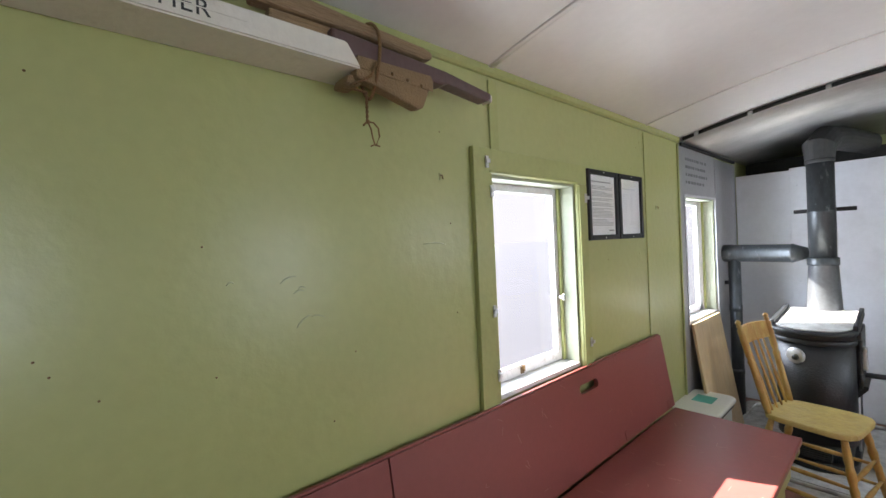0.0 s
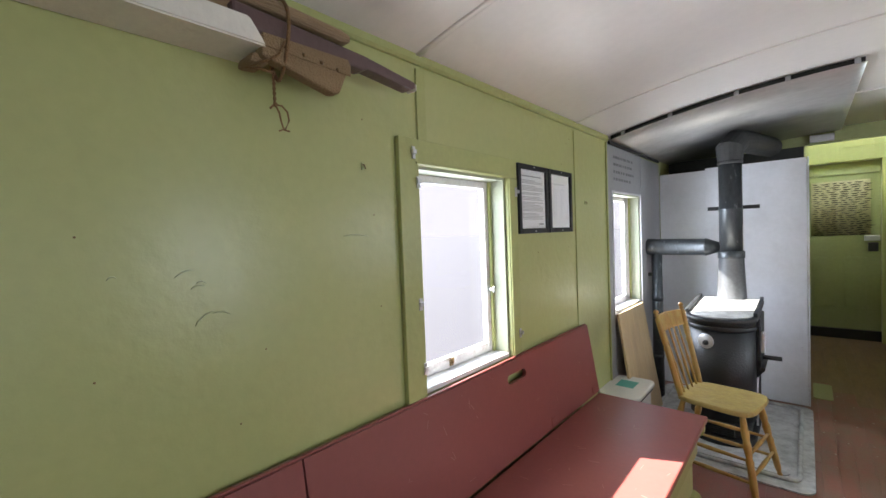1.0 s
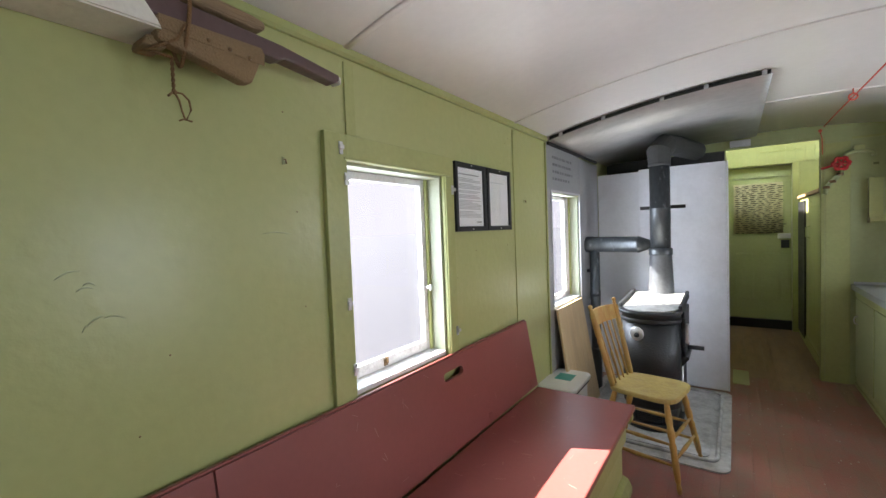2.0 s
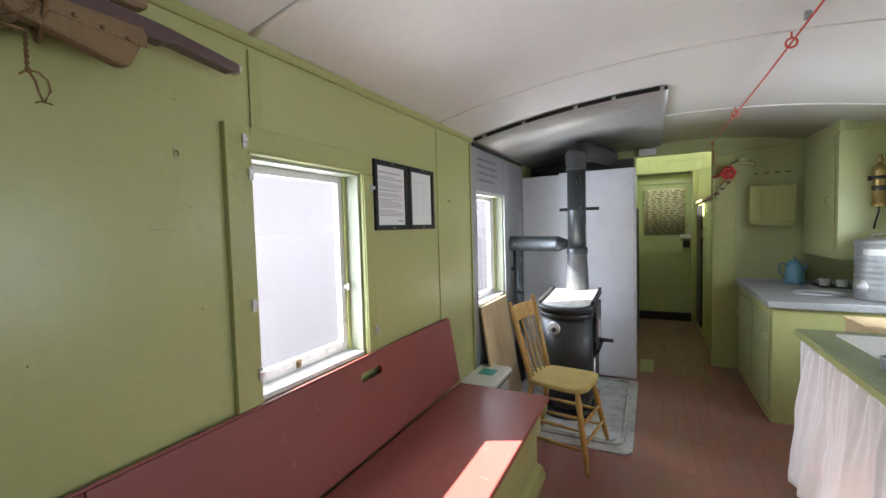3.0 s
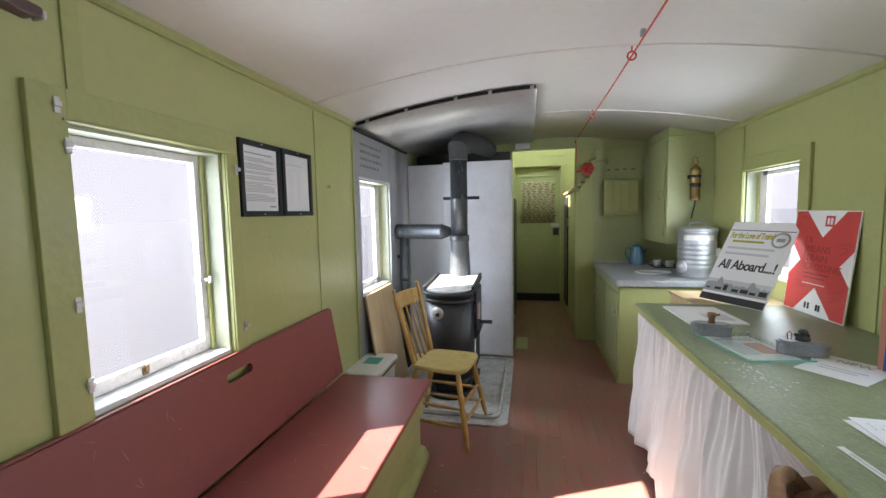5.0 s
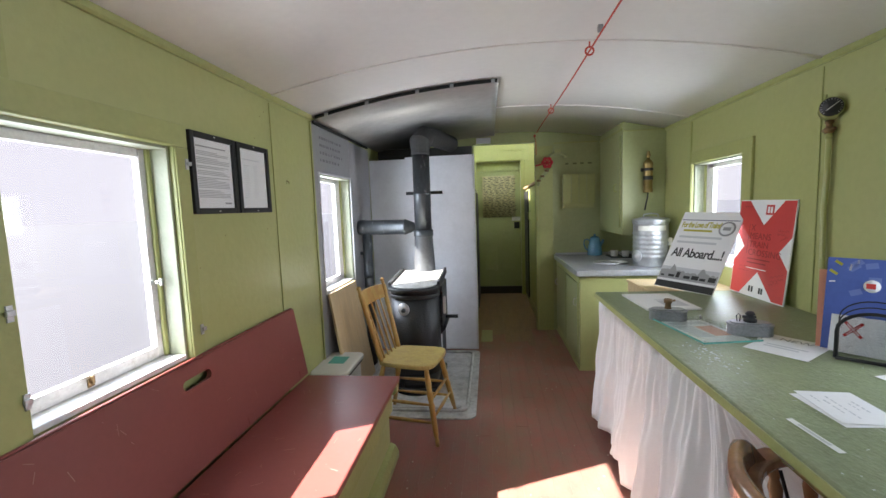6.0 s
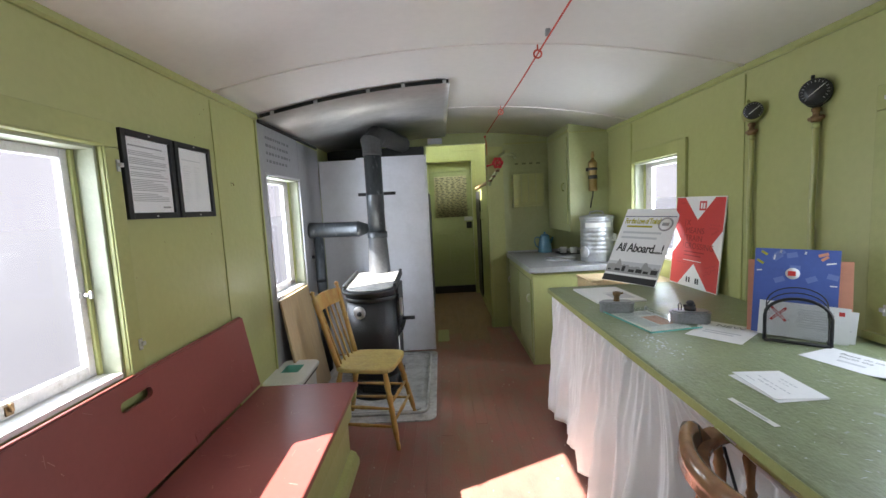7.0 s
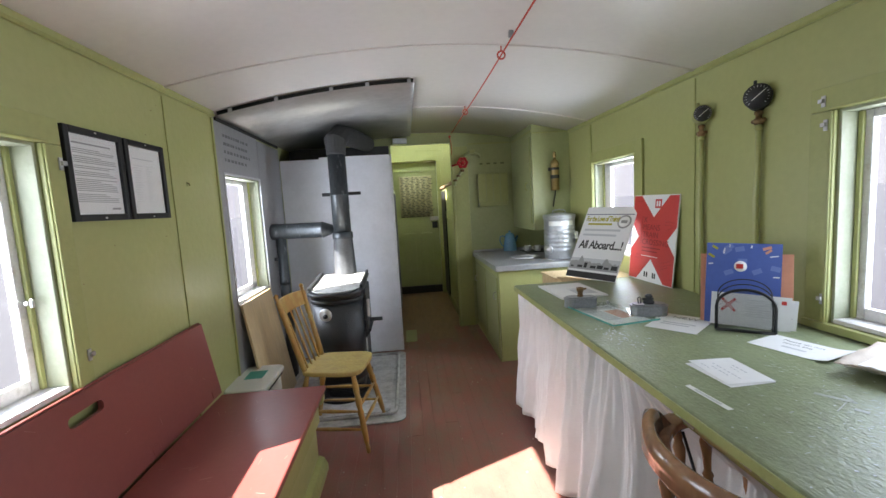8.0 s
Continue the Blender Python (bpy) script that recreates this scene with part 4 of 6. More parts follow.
b = bm_prism(rounded(-0.115, 0.115, -0.19, 0.19, 0.04), "z", 0.0, 0.385, 0.006)
part("bin", b, "plastic", tub)
part("rim", bm_prism(rounded(-0.128, 0.128, -0.205, 0.205, 0.05), "z", 0.372, 0.392, 0.005), "black", tub, "dark inner rim")
b = bm_prism(rounded(-0.138, 0.138, -0.225, 0.225, 0.06), "z", 0.393, 0.425, 0.012)
lid = part("lid", b, "plastic", tub)
part("sticker", bm_box(-0.07, 0.05, -0.03, 0.11, 0.4251, 0.4258), "teal", lid, "faded teal sticker")

# ---- framed papers on the wall ----
def framed_paper(y0, y1, z0, z1, seed, label):
    fr = thing("picture_frame", label, "picture frame", "framed papers", at=(0.001, y0, z0))
    w, h, t = y1 - y0, z1 - z0, 0.026
    part("frame", bm_box(0, 0.022, 0, t, 0, h, 0.003), "frame", fr)
    part("frame", bm_box(0, 0.022, w - t, w, 0, h, 0.003), "frame", fr)
    part("frame", bm_box(0, 0.022, t, w - t, 0, t, 0.003), "frame", fr)
    part("frame", bm_box(0, 0.022, t, w - t, h - t, h, 0.003), "frame", fr)
    pp = part("sheet", bm_box(0.001, 0.010, t * 0.9, w - t * 0.9, t * 0.9, h - t * 0.9), "paper", fr)
    rnd = random.Random(seed)
    bm = bmesh.new()
    z = h - t - 0.035
    if seed == 1:
        bm_box(0.0101, 0.0104, t + 0.02, w - t - 0.04, z, z + 0.006, bm=bm)
        z -= 0.02
        while z > t + 0.04:
            e = w - t - 0.018 - (rnd.random() * 0.10 if rnd.random() < 0.25 else rnd.random() * 0.01)
            bm_box(0.0101, 0.0104, t + 0.018, e, z, z + 0.0028, bm=bm)
            z -= 0.0072 if rnd.random() > 0.16 else 0.014
        bm_box(0.0101, 0.0104, w - t - 0.07, w - t - 0.02, t + 0.018, t + 0.026, bm=bm)
    else:
        bm_box(0.0101, 0.0104, t + 0.03, w - t - 0.06, z - 0.02, z - 0.016, bm=bm)
        z -= 0.05
        while z > t + 0.05:
            bm_box(0.0101, 0.0104, t + 0.035, t + 0.035 + rnd.uniform(0.03, 0.06), z, z + 0.0022, bm=bm)
            bm_box(0.0101, 0.0104, t + 0.125, t + 0.125 + rnd.uniform(0.02, 0.05), z, z + 0.0022, bm=bm)
            z -= 0.011
    part("printed_lines", bm, "grey_ink" if seed == 1 else "pale_ink", pp)
    g = part("glazing", bm_box(0.014, 0.016, t * 0.9, w - t * 0.9, t * 0.9, h - t * 0.9), "glass", fr)
    g.visible_shadow = False
    for z in (0.008, h - 0.014):
        part("screw", bm_box(0.0221, 0.024, w / 2 - 0.006, w / 2 + 0.006, z, z + 0.006, 0.001), "steel", fr)


framed_paper(1.597, 1.912, 1.530, 1.884, 1, "black framed typed notice under glass on the green wall")
framed_paper(1.925, 2.222, 1.530, 1.884, 2, "black framed pale list under glass on the green wall")

# ---- stretcher box on the wall ----
sbox = thing("stretcher_box", "long cream painted stretcher box mounted high on the wall", "box", at=(0.002, 0, 0))
own = bm_prism([(0.0, 1.997), (0.142, 1.997), (0.142, 2.055), (0.0, 2.055)], "y", -1.75, 0.275)
for v in own.verts:
    if v.co.y > 0 and v.co.z > 2.02:
        v.co.y -= 0.04
bmesh.ops.bevel(own, geom=own.edges[:], offset=0.004, segments=2, affect="EDGES")
part("case", own, "white_box", sbox)
m = Matrix(((0, 0, 1, 0.1425), (1, 0, 0, -0.200), (0, 1, 0, 2.026), (0, 0, 0, 1)))
part("lettering", text_bm("STRETCHER", 0.047, m, 1.08), "ink", sbox, "black stencilled lettering")
part("stencil_bridge", bm_box(0.1428, 0.1438, -0.40, 0.0, 2.0255, 2.0280), "white_box", sbox)
part("bracket", bm_box(0.0, 0.12, -0.9, -0.87, 1.975, 1.996, 0.002), "black", sbox)

st = thing("folded_stretcher", "folded canvas stretcher with painted poles tied with twine", "stretcher", at=(0.0, 0.0, 0.0))
own = bm_prism([(0.20, 2.030), (0.56, 2.022), (0.58, 2.030), (0.76, 2.012), (0.775, 2.022), (0.775, 2.040), (0.57, 2.066), (0.20, 2.085)], "x", 0.085, 0.135, 0.006)
part("pole", own, "pole", st, "purple-brown painted pole with a worn tip")
part("pole_tip", bm_box(0.088, 0.132, 0.7755, 0.785, 2.014, 2.038, 0.006), "white_box", st)
own = bm_prism([(-0.9, 2.060), (0.26, 2.060), (0.26, 2.092), (-0.9, 2.092)], "x", 0.02, 0.070, 0.006)
part("pole", own, "pole", st)
own = bm_prism([(0.02, 2.098), (0.30, 2.098), (0.50, 2.088), (0.535, 2.096), (0.535, 2.116), (0.50, 2.124), (0.26, 2.135), (0.02, 2.150)], "x", 0.075, 0.12, 0.008)
part("rest_board", own, "old_wood", st)
own = bm_prism([(0.06, 2.060), (0.24, 2.060), (0.24, 2.096), (0.06, 2.096)], "x", 0.078, 0.11, 0.006)
part("block", own, "old_wood", st)
# Black filler paints the shade between pole and rest board.
part("block", bm_box(0.03, 0.07, 0.25, 0.50, 2.067, 2.088, 0.004), "gap_shade", st)
own = bm_prism([(0.262, 1.976), (0.30, 1.970), (0.455, 1.932), (0.478, 1.937), (0.516, 2.020), (0.510, 2.034), (0.262, 2.030)], "x", 0.098, 0.137, 0.007)
cv = part("canvas_roll", own, "canvas", st)
part("canvas_lap", bm_prism([(0.265, 2.000), (0.512, 1.990), (0.514, 2.018), (0.505, 2.0335), (0.265, 2.030)], "x", 0.1372, 0.1405, 0.001), "canvas", st)
own = bm_prism([(0.240, 1.962), (0.285, 1.964), (0.300, 1.985), (0.250, 1.992)], "x", 0.04, 0.118, 0.010)
part("canvas_fold", own, "canvas", st)
for y in (0.34, 0.39, 0.44, 0.49):
    part("rivet", bm_lathe([(0.006, 0), (0.004, 0.003), (0, 0.0035)], 8, None, Matrix.Translation((0.1405, y - 0.02, 2.012 - (y - 0.34) * 0.1)) @ pose(0, 0, 0, 0, 90)), "bronze", cv)
loop = []
for k in range(25):
    a = 2 * math.pi * k / 24
    loop.append((0.095 + 0.055 * math.cos(a), 0.325 + 0.006 * math.sin(2 * a), 2.045 + 0.10 * math.sin(a)))
part("twine", bm_tube(loop[:-1], 0.0045, 6, closed=True), "rope", st)
part("twine", bm_tube([(0.147, 0.315, 2.02), (0.143, 0.30, 1.985), (0.12, 0.262, 1.962), (0.09, 0.245, 1.956), (0.12, 0.262, 1.950), (0.130, 0.291, 1.945)], 0.0035, 6), "rope", st)
for ph in (0.0, math.pi):
    part("twine", bm_tube([(0.130 + 0.0022 * math.sin(k * 1.1 + ph), 0.291 + 0.0022 * math.cos(k * 1.1 + ph), 1.945 - 0.0042 * k) for k in range(19)], 0.0024, 6), "rope", st)
own = bm_tube([(0.130, 0.292, 1.869), (0.134, 0.306, 1.868), (0.136, 0.319, 1.855), (0.134, 0.323, 1.835), (0.130, 0.314, 1.812)], 0.0022, 6)
bm_tube([(0.130, 0.292, 1.869), (0.128, 0.302, 1.852), (0.126, 0.307, 1.832), (0.128, 0.312, 1.812), (0.130, 0.326, 1.810)], 0.0022, 6, own)
bm_tube([(0.130, 0.290, 1.870), (0.128, 0.279, 1.858)], 0.0026, 6, own)
bm_tube([(0.128, 0.312, 1.814), (0.126, 0.300, 1.808)], 0.002, 6, own)
bm_lathe([(0.0, -0.006), (0.0055, -0.003), (0.0055, 0.003), (0.0, 0.006)], 8, own, Matrix.Translation((0.130, 0.292, 1.869)))
part("twine_knot", own, "rope", st)

# ---- small wall hardware ----
def wall_hook(x, y, z, s, label="small bronze hook screwed to the green wall"):
    h = thing("wall_hook", label, "hook", "wall hooks", at=(x, y, z))
    part("plate", bm_box(min(0, s * 0.003), max(0, s * 0.003), -0.005, 0.005, -0.012, 0.012, 0.001), "green_dark", h)
    part("tongue", bm_tube([(s * 0.003, 0, 0.004), (s * 0.012, 0, 0.003), (s * 0.014, 0, -0.004), (s * 0.012, 0.003, -0.010)], 0.002, 6), "bronze", h)


wall_hook(0.001, 0.648, 1.774, 1)
wall_hook(0.001, 2.461, 1.715, 1)
wall_hook(W - 0.001, 1.70, 1.16, -1)
random.seed(11)
own = bmesh.new()
for k in range(34):
    y, z = random.uniform(-0.6, 2.25), random.uniform(1.0, 2.1)
    if 0.78 < y < 1.6 or (1.58 < y < 2.24 and 1.5 < z < 1.9):
        continue
    bm_lathe([(0.0026, 0), (0.002, 0.0008), (0, 0.001)], 7, own, Matrix.Translation((0.0005, y, z)) @ pose(0, 0, 0, 0, 90))
solo("nail_heads", own, "bronze", "scattered nail heads and holes in the green wall", "nails", kind="stuff")
own = bmesh.new()
for y, z, l, a in ((-0.020, 1.473, 0.018, 10), (0.115, 1.472, 0.045, 20), (0.142, 1.437, 0.030, 8), (0.150, 1.446, 0.022, -5), (0.155, 1.364, 0.045, 30), (0.192, 1.366, 0.040, -12), (0.140, 1.352, 0.020, 40), (0.612, 1.546, 0.10, -2), (0.864, 1.289, 0.014, 0)):
    c, s_ = math.cos(radians(a)), math.sin(radians(a))
    bm_tube([(0.0004, y + l * (u - 0.5) * c, z + l * (u - 0.5) * s_ + 0.006 * math.sin(u * 3.1)) for u in (0, 0.25, 0.5, 0.75, 1)], [0.0005, 0.0016, 0.002, 0.0015, 0.0005], 6, own)
solo("paint_scars", own, "green_dark", "raised scars and drips in the green wall paint", "paint wear", kind="stuff")

# ---- red cord along the ceiling ----
cord = thing("signal_cord", "red cord strung through eyes below the ceiling", "cord")
part("cord", bm_tube([(1.80, y, 2.318 + 0.006 * math.sin((y - 0.9) * 2.24)) for y in [-2.7 + 0.3 * k for k in range(26)]], 0.0045, 7), "red_cord", cord)
for y in (-0.489, 0.913, 2.315, 3.70):
    e = part("eye", bm_tube([(1.80 + 0.021 * math.cos(a), y, 2.318 + 0.021 * math.sin(a)) for a in [2 * math.pi * k / 14 for k in range(14)]], 0.005, 6, closed=True), "red_cord", cord)
    part("shank", bm_rod((1.80, y, 2.339), (1.80, y, ceil_z(1.8)), 0.004), "red_cord", e)
part("pulley", bm_lathe([(0.018, -0.01), (0.018, 0.01)], 14, None, Matrix.Translation((1.80, 2.10, 2.345)) @ pose(0, 0, 0, 0, 90)), "tin", cord)
part("knot", bm_lathe([(0.0, 0), (0.012, 0.01), (0.014, 0.025), (0.0, 0.035)], 12, None, Matrix.Translation((1.80, PART_Y - 0.03, 2.30))), "red_cord", cord)
part("tail", bm_tube([(1.80, PART_Y - 0.02, 2.31), (1.812, PART_Y - 0.03, 2.25), (1.815, PART_Y - 0.035, 2.10)], 0.004, 6), "red_cord", cord)


# ---- kitchen corner: counter, sink, upper cabinet ----
KX, KY0, KY1 = 2.045, 3.735, PART_Y - 0.014
counter = thing("base_cabinet", "light green base cabinet with two doors beside the partition", "cabinet", at=(KX, KY0, 0))
part("body", bm_box(0, W - KX - 0.002, 0, KY1 - KY0, 0.0, 0.872, 0.003), "green", counter)
kl = KY1 - KY0
for y0, y1, hy in ((0.05, 0.61, 0.10), (0.64, 1.22, 1.13)):
    d = part("door", bm_box(-0.014, -0.001, y0, y1, 0.10, 0.80, 0.003), "green_dark", counter)
    part("handle", bm_tube([(-0.014, hy, 0.585), (-0.034, hy, 0.59), (-0.042, hy, 0.62), (-0.034, hy, 0.65), (-0.014, hy, 0.655)], 0.005, 7), "steel", d, "bright bow handle")
part("skirting", bm_box(-0.010, -0.001, 0.0, kl, 0.0, 0.03, 0.003), "green_trim", counter)
part("rail", bm_box(-0.008, -0.001, 0.0, kl, 0.81, 0.865, 0.003), "green_trim", counter)
top = thing("countertop", "grey metal countertop with an oval steel sink", "countertop", at=(KX, KY0, 0))
ov = [(0.40 + 0.15 * math.cos(2 * math.pi * k / 28), 0.50 + 0.115 * math.sin(2 * math.pi * k / 28)) for k in range(28)]


def slab_with_hole(x0, x1, y0, y1, z0, z1, hole):
    """A slab with an oval hole, fanned from the hole to its rim."""
    own = bmesh.new()
    cx = sum(p[0] for p in hole) / len(hole)
    cy = sum(p[1] for p in hole) / len(hole)
    rim = []
    for px, py in hole:
        dx, dy = px - cx, py - cy
        s = min(((x1 - cx) / dx if dx > 1e-9 else 9e9), ((x0 - cx) / dx if dx < -1e-9 else 9e9), ((y1 - cy) / dy if dy > 1e-9 else 9e9), ((y0 - cy) / dy if dy < -1e-9 else 9e9))
        rim.append((cx + dx * s, cy + dy * s))
    for c in ((x0, y0), (x1, y0), (x1, y1), (x0, y1)):
        k = min(range(len(rim)), key=lambda i: (rim[i][0] - c[0]) ** 2 + (rim[i][1] - c[1]) ** 2)
        rim[k] = c
    v = [[own.verts.new((*p, z)) for p in q] for q in (hole, rim) for z in (z0, z1)]
    n = len(hole)
    for i in range(n):
        j = (i + 1) % n
        own.faces.new((v[1][i], v[3][i], v[3][j], v[1][j]))
        own.faces.new((v[0][i], v[0][j], v[2][j], v[2][i]))
        own.faces.new((v[0][i], v[1][i], v[1][j], v[0][j]))
        own.faces.new((v[2][i], v[2][j], v[3][j], v[3][i]))
    bmesh.ops.recalc_face_normals(own, faces=own.faces[:])
    return own


part("slab", slab_with_hole(-0.025, W - KX - 0.003, -0.020, kl - 0.001, 0.874, 0.920, ov), "galv_wall", top)
part("nosing", bm_box(-0.034, -0.0255, -0.03, kl - 0.001, 0.872, 0.924, 0.004), "galv", top, "bright metal nosing")
part("nosing", bm_box(-0.025, W - KX - 0.003, -0.030, -0.0205, 0.872, 0.924, 0.004), "galv", top, "bright metal nosing")
part("upstand", bm_box(-0.02, W - KX - 0.004, kl - 0.012, kl - 0.002, 0.9205, 0.943, 0.003), "galv", top)
bowl = bm_lathe([(0.0, 0.873), (0.10, 0.8735), (0.13, 0.885), (0.147, 0.921), (0.158, 0.924), (0.160, 0.921)], 28)
bowl.transform(Matrix.Translation((0.40, 0.50, 0)) @ Matrix.Diagonal((1.0, 0.77, 1, 1)))
part("basin", bowl, "steel", top, "oval steel basin")
part("basin_rim", bm_tube([(0.40 + 0.157 * math.cos(2 * math.pi * k / 40), 0.50 + 0.121 * math.sin(2 * math.pi * k / 40), 0.925) for k in range(40)], 0.007, 8, closed=True), "steel", top, "bright rolled basin rim")

upper = thing("wall_cabinet", "light green wall cabinet in the corner over the counter", "cabinet", at=(2.545, 4.20, 0))
uw, ul = W - 2.545 - 0.002, PART_Y - 4.20 - 0.002
own = bm_prism([(0, 1.20), (uw, 1.20), (uw, 2.20), (uw * 0.5, ceil_z(2.545 + uw * 0.5) - 0.002), (0, ceil_z(2.545) - 0.002)], "y", 0, ul)
part("body", own, "green_dark", upper)
d = part("door", bm_box(-0.014, -0.001, 0.05, ul - 0.06, 1.27, 2.16, 0.003), "green_dark", upper)
part("handle", bm_tube([(-0.014, 0.14, 1.62), (-0.036, 0.14, 1.63), (-0.042, 0.14, 1.66), (-0.036, 0.14, 1.69), (-0.014, 0.14, 1.70)], 0.005, 7), "green_trim", d)
part("moulding", bm_box(0.0, uw - 0.03, -0.012, -0.001, 2.185, 2.20, 0.003), "green_trim", upper)
part("moulding", bm_box(-0.012, -0.001, 0.0, ul, 2.20, 2.225, 0.003), "green_trim", upper)

ext = thing("fire_extinguisher", "small brass fire extinguisher hung on the cabinet side", "fire extinguisher", at=(2.765, 4.155, 1.60))
part("cylinder", bm_lathe([(0.0, 0.0), (0.040, 0.0), (0.043, 0.01), (0.043, 0.03), (0.040, 0.034), (0.040, 0.25), (0.043, 0.255), (0.043, 0.275), (0.034, 0.295), (0.014, 0.315), (0.010, 0.325)], 20), "brass", ext)
part("pump_handle", bm_lathe([(0.010, 0.325), (0.016, 0.33), (0.019, 0.355), (0.012, 0.375), (0.015, 0.385), (0.0, 0.392)], 16), "brass", ext)
part("bracket", bm_box(-0.055, 0.055, 0.030, 0.044, 0.20, 0.235, 0.003), "black", ext)
part("band", bm_lathe([(0.0415, 0.205), (0.044, 0.207), (0.044, 0.228), (0.0415, 0.23)], 20), "black", ext)
part("band", bm_lathe([(0.0415, 0.12), (0.0425, 0.121), (0.0425, 0.155), (0.0415, 0.156)], 20), "ink", ext, "dark instruction label")
part("hose", bm_tube([(0, 0, 0.0), (0.002, 0.01, -0.04), (-0.004, 0.03, -0.10), (-0.012, 0.038, -0.165)], 0.006, 7), "black", ext)

pbox = thing("fuse_box", "light green panelled box on the partition", "box", at=(2.115, PART_Y - 0.001, 1.48))
part("case", bm_box(0, 0.345, -0.07, 0, 0, 0.375, 0.004), "green", pbox)
part("lid", bm_box(-0.008, 0.353, -0.085, -0.071, 0.035, 0.378, 0.004), "green_trim", pbox)
for k in range(1, 4):
    part("rib", bm_box(0.345 * k / 4 - 0.005, 0.345 * k / 4 + 0.005, -0.0915, -0.0855, 0.05, 0.37, 0.002), "green_dark", pbox)
part("ledge", bm_box(-0.004, 0.349, -0.082, -0.0, -0.012, -0.001, 0.003), "green_trim", pbox)

valve = thing("brake_valve", "red handled valve on painted pipes at the partition", "valve", at=(1.93, PART_Y - 0.015, 2.0))
wheel = part("handwheel", bm_tube([(0.052 * math.cos(a) * (1 + 0.13 * math.cos(6 * a)), -0.085, 0.052 * math.sin(a) * (1 + 0.13 * math.cos(6 * a))) for a in [2 * math.pi * k / 36 for k in range(36)]], 0.013, 8, closed=True), "red_iron", valve, "red lobed handwheel")
for k in range(3):
    a = math.pi * k / 3
    part("spoke", bm_rod((0.05 * math.cos(a), -0.085, 0.05 * math.sin(a)), (-0.05 * math.cos(a), -0.085, -0.05 * math.sin(a)), 0.009), "red_iron", wheel)
part("stem", bm_rod((0, 0, 0), (0, -0.09, 0), 0.013), "bronze", valve)
part("lever", bm_rod((0, -0.05, 0), (-0.13, -0.05, -0.03), 0.010), "red_iron", valve)
pts = [(0.02, -0.03, 0.03), (0.04, -0.03, 0.085), (0.09, -0.03, 0.105), (0.17, -0.03, 0.10), (0.21, -0.03, 0.085), (0.215, -0.03, 0.05)]
part("pipe", bm_tube(pts, 0.018, 10), "green_dark", valve)
part("tag", bm_box(0.09, 0.16, -0.05, -0.036, 0.11, 0.15, 0.004), "green", valve)
pts = [(0.02, -0.03, -0.03), (0.0, -0.03, -0.09), (-0.05, -0.03, -0.15), (-0.09, -0.03, -0.20), (-0.10, -0.03, -0.26)]
part("pipe", bm_tube(pts, 0.018, 10), "green_dark", valve)
for p in pts[1:4]:
    part("union", bm_lathe([(0.024, -0.012), (0.027, 0), (0.024, 0.012)], 8, None, Matrix.Translation(p)), "bronze", valve)
own = bmesh.new()
random.seed(3)
for k in range(4):
    bm_box(2.15 + k * 0.085, 2.15 + k * 0.085 + random.uniform(0.03, 0.055), PART_Y - 0.0018, PART_Y - 0.0006, 1.975, 1.995, bm=own)
solo("stencil_marks", own, "groove", "faint worn stencil marks on the green partition", "marking", kind="stuff")

# things on the counter
can = thing("water_cooler", "ribbed galvanised water cooler can with a lid", "water can", at=(2.745, 4.02, 0.921))
prof = [(0.0, 0.0), (0.148, 0.0), (0.150, 0.012)]
for k in range(6):
    z = 0.09 + k * 0.042
    prof += [(0.150, z - 0.012), (0.157, z), (0.150, z + 0.012)]
prof += [(0.150, 0.385), (0.156, 0.392), (0.156, 0.405), (0.150, 0.41)]
part("body", bm_lathe(prof, 36), "galv", can)
lid = part("lid", bm_lathe([(0.160, 0.405), (0.160, 0.428), (0.150, 0.436), (0.06, 0.452), (0.0, 0.455)], 36), "galv", can)
part("handle", bm_tube([(-0.07, 0, 0.445), (-0.06, 0, 0.475), (0, 0, 0.485), (0.06, 0, 0.475), (0.07, 0, 0.445)], 0.006, 7), "galv", lid)
rot = pose(0, 0, 0, 0, 0, -65)
own = bm_lathe([(0.055, 0.0), (0.055, 0.012), (0.045, 0.02), (0.022, 0.022), (0.022, 0.03), (0.0, 0.032)], 24, None, rot @ Matrix.Translation((-0.001, -0.15, 0.095)) @ pose(0, 0, 0, 90))
part("boss", own, "steel", can, "round bright tap boss")
lab = bmesh.new()
for k in range(14):
    a0 = radians(-152 + k * 7)
    a1 = radians(-152 + (k + 1) * 7)
    q = [lab.verts.new((0.1515 * math.cos(a), 0.1515 * math.sin(a), z)) for a, z in ((a0, 0.330), (a1, 0.330), (a1, 0.375), (a0, 0.375))]
    lab.faces.new(q)
bmesh.ops.remove_doubles(lab, verts=lab.verts[:], dist=1e-5)
part("label_strip", lab, "plastic", can, "pale label strip")
part("tag", bm_box(0.10, 0.158, -0.09, -0.06, 0.19, 0.26, 0.003), "plastic", can, "white tag")

pot = thing("coffee_pot", "blue enamel coffee pot on the counter", "coffee pot", at=(2.455, 4.90, 0.921))
part("body", bm_lathe([(0.0, 0.0), (0.080, 0.0), (0.083, 0.008), (0.074, 0.09), (0.058, 0.17), (0.056, 0.18), (0.057, 0.183)], 28), "enamel", pot)
lid = part("lid", bm_lathe([(0.057, 0.183), (0.050, 0.20), (0.03, 0.215), (0.010, 0.222), (0.010, 0.228), (0.015, 0.236), (0.0, 0.246)], 24), "enamel", pot)
part("handle", bm_tube([(-0.055, 0, 0.165), (-0.085, 0, 0.185), (-0.115, 0, 0.175), (-0.122, 0, 0.13), (-0.105, 0, 0.08), (-0.076, 0, 0.055)], 0.007, 8), "enamel", pot)
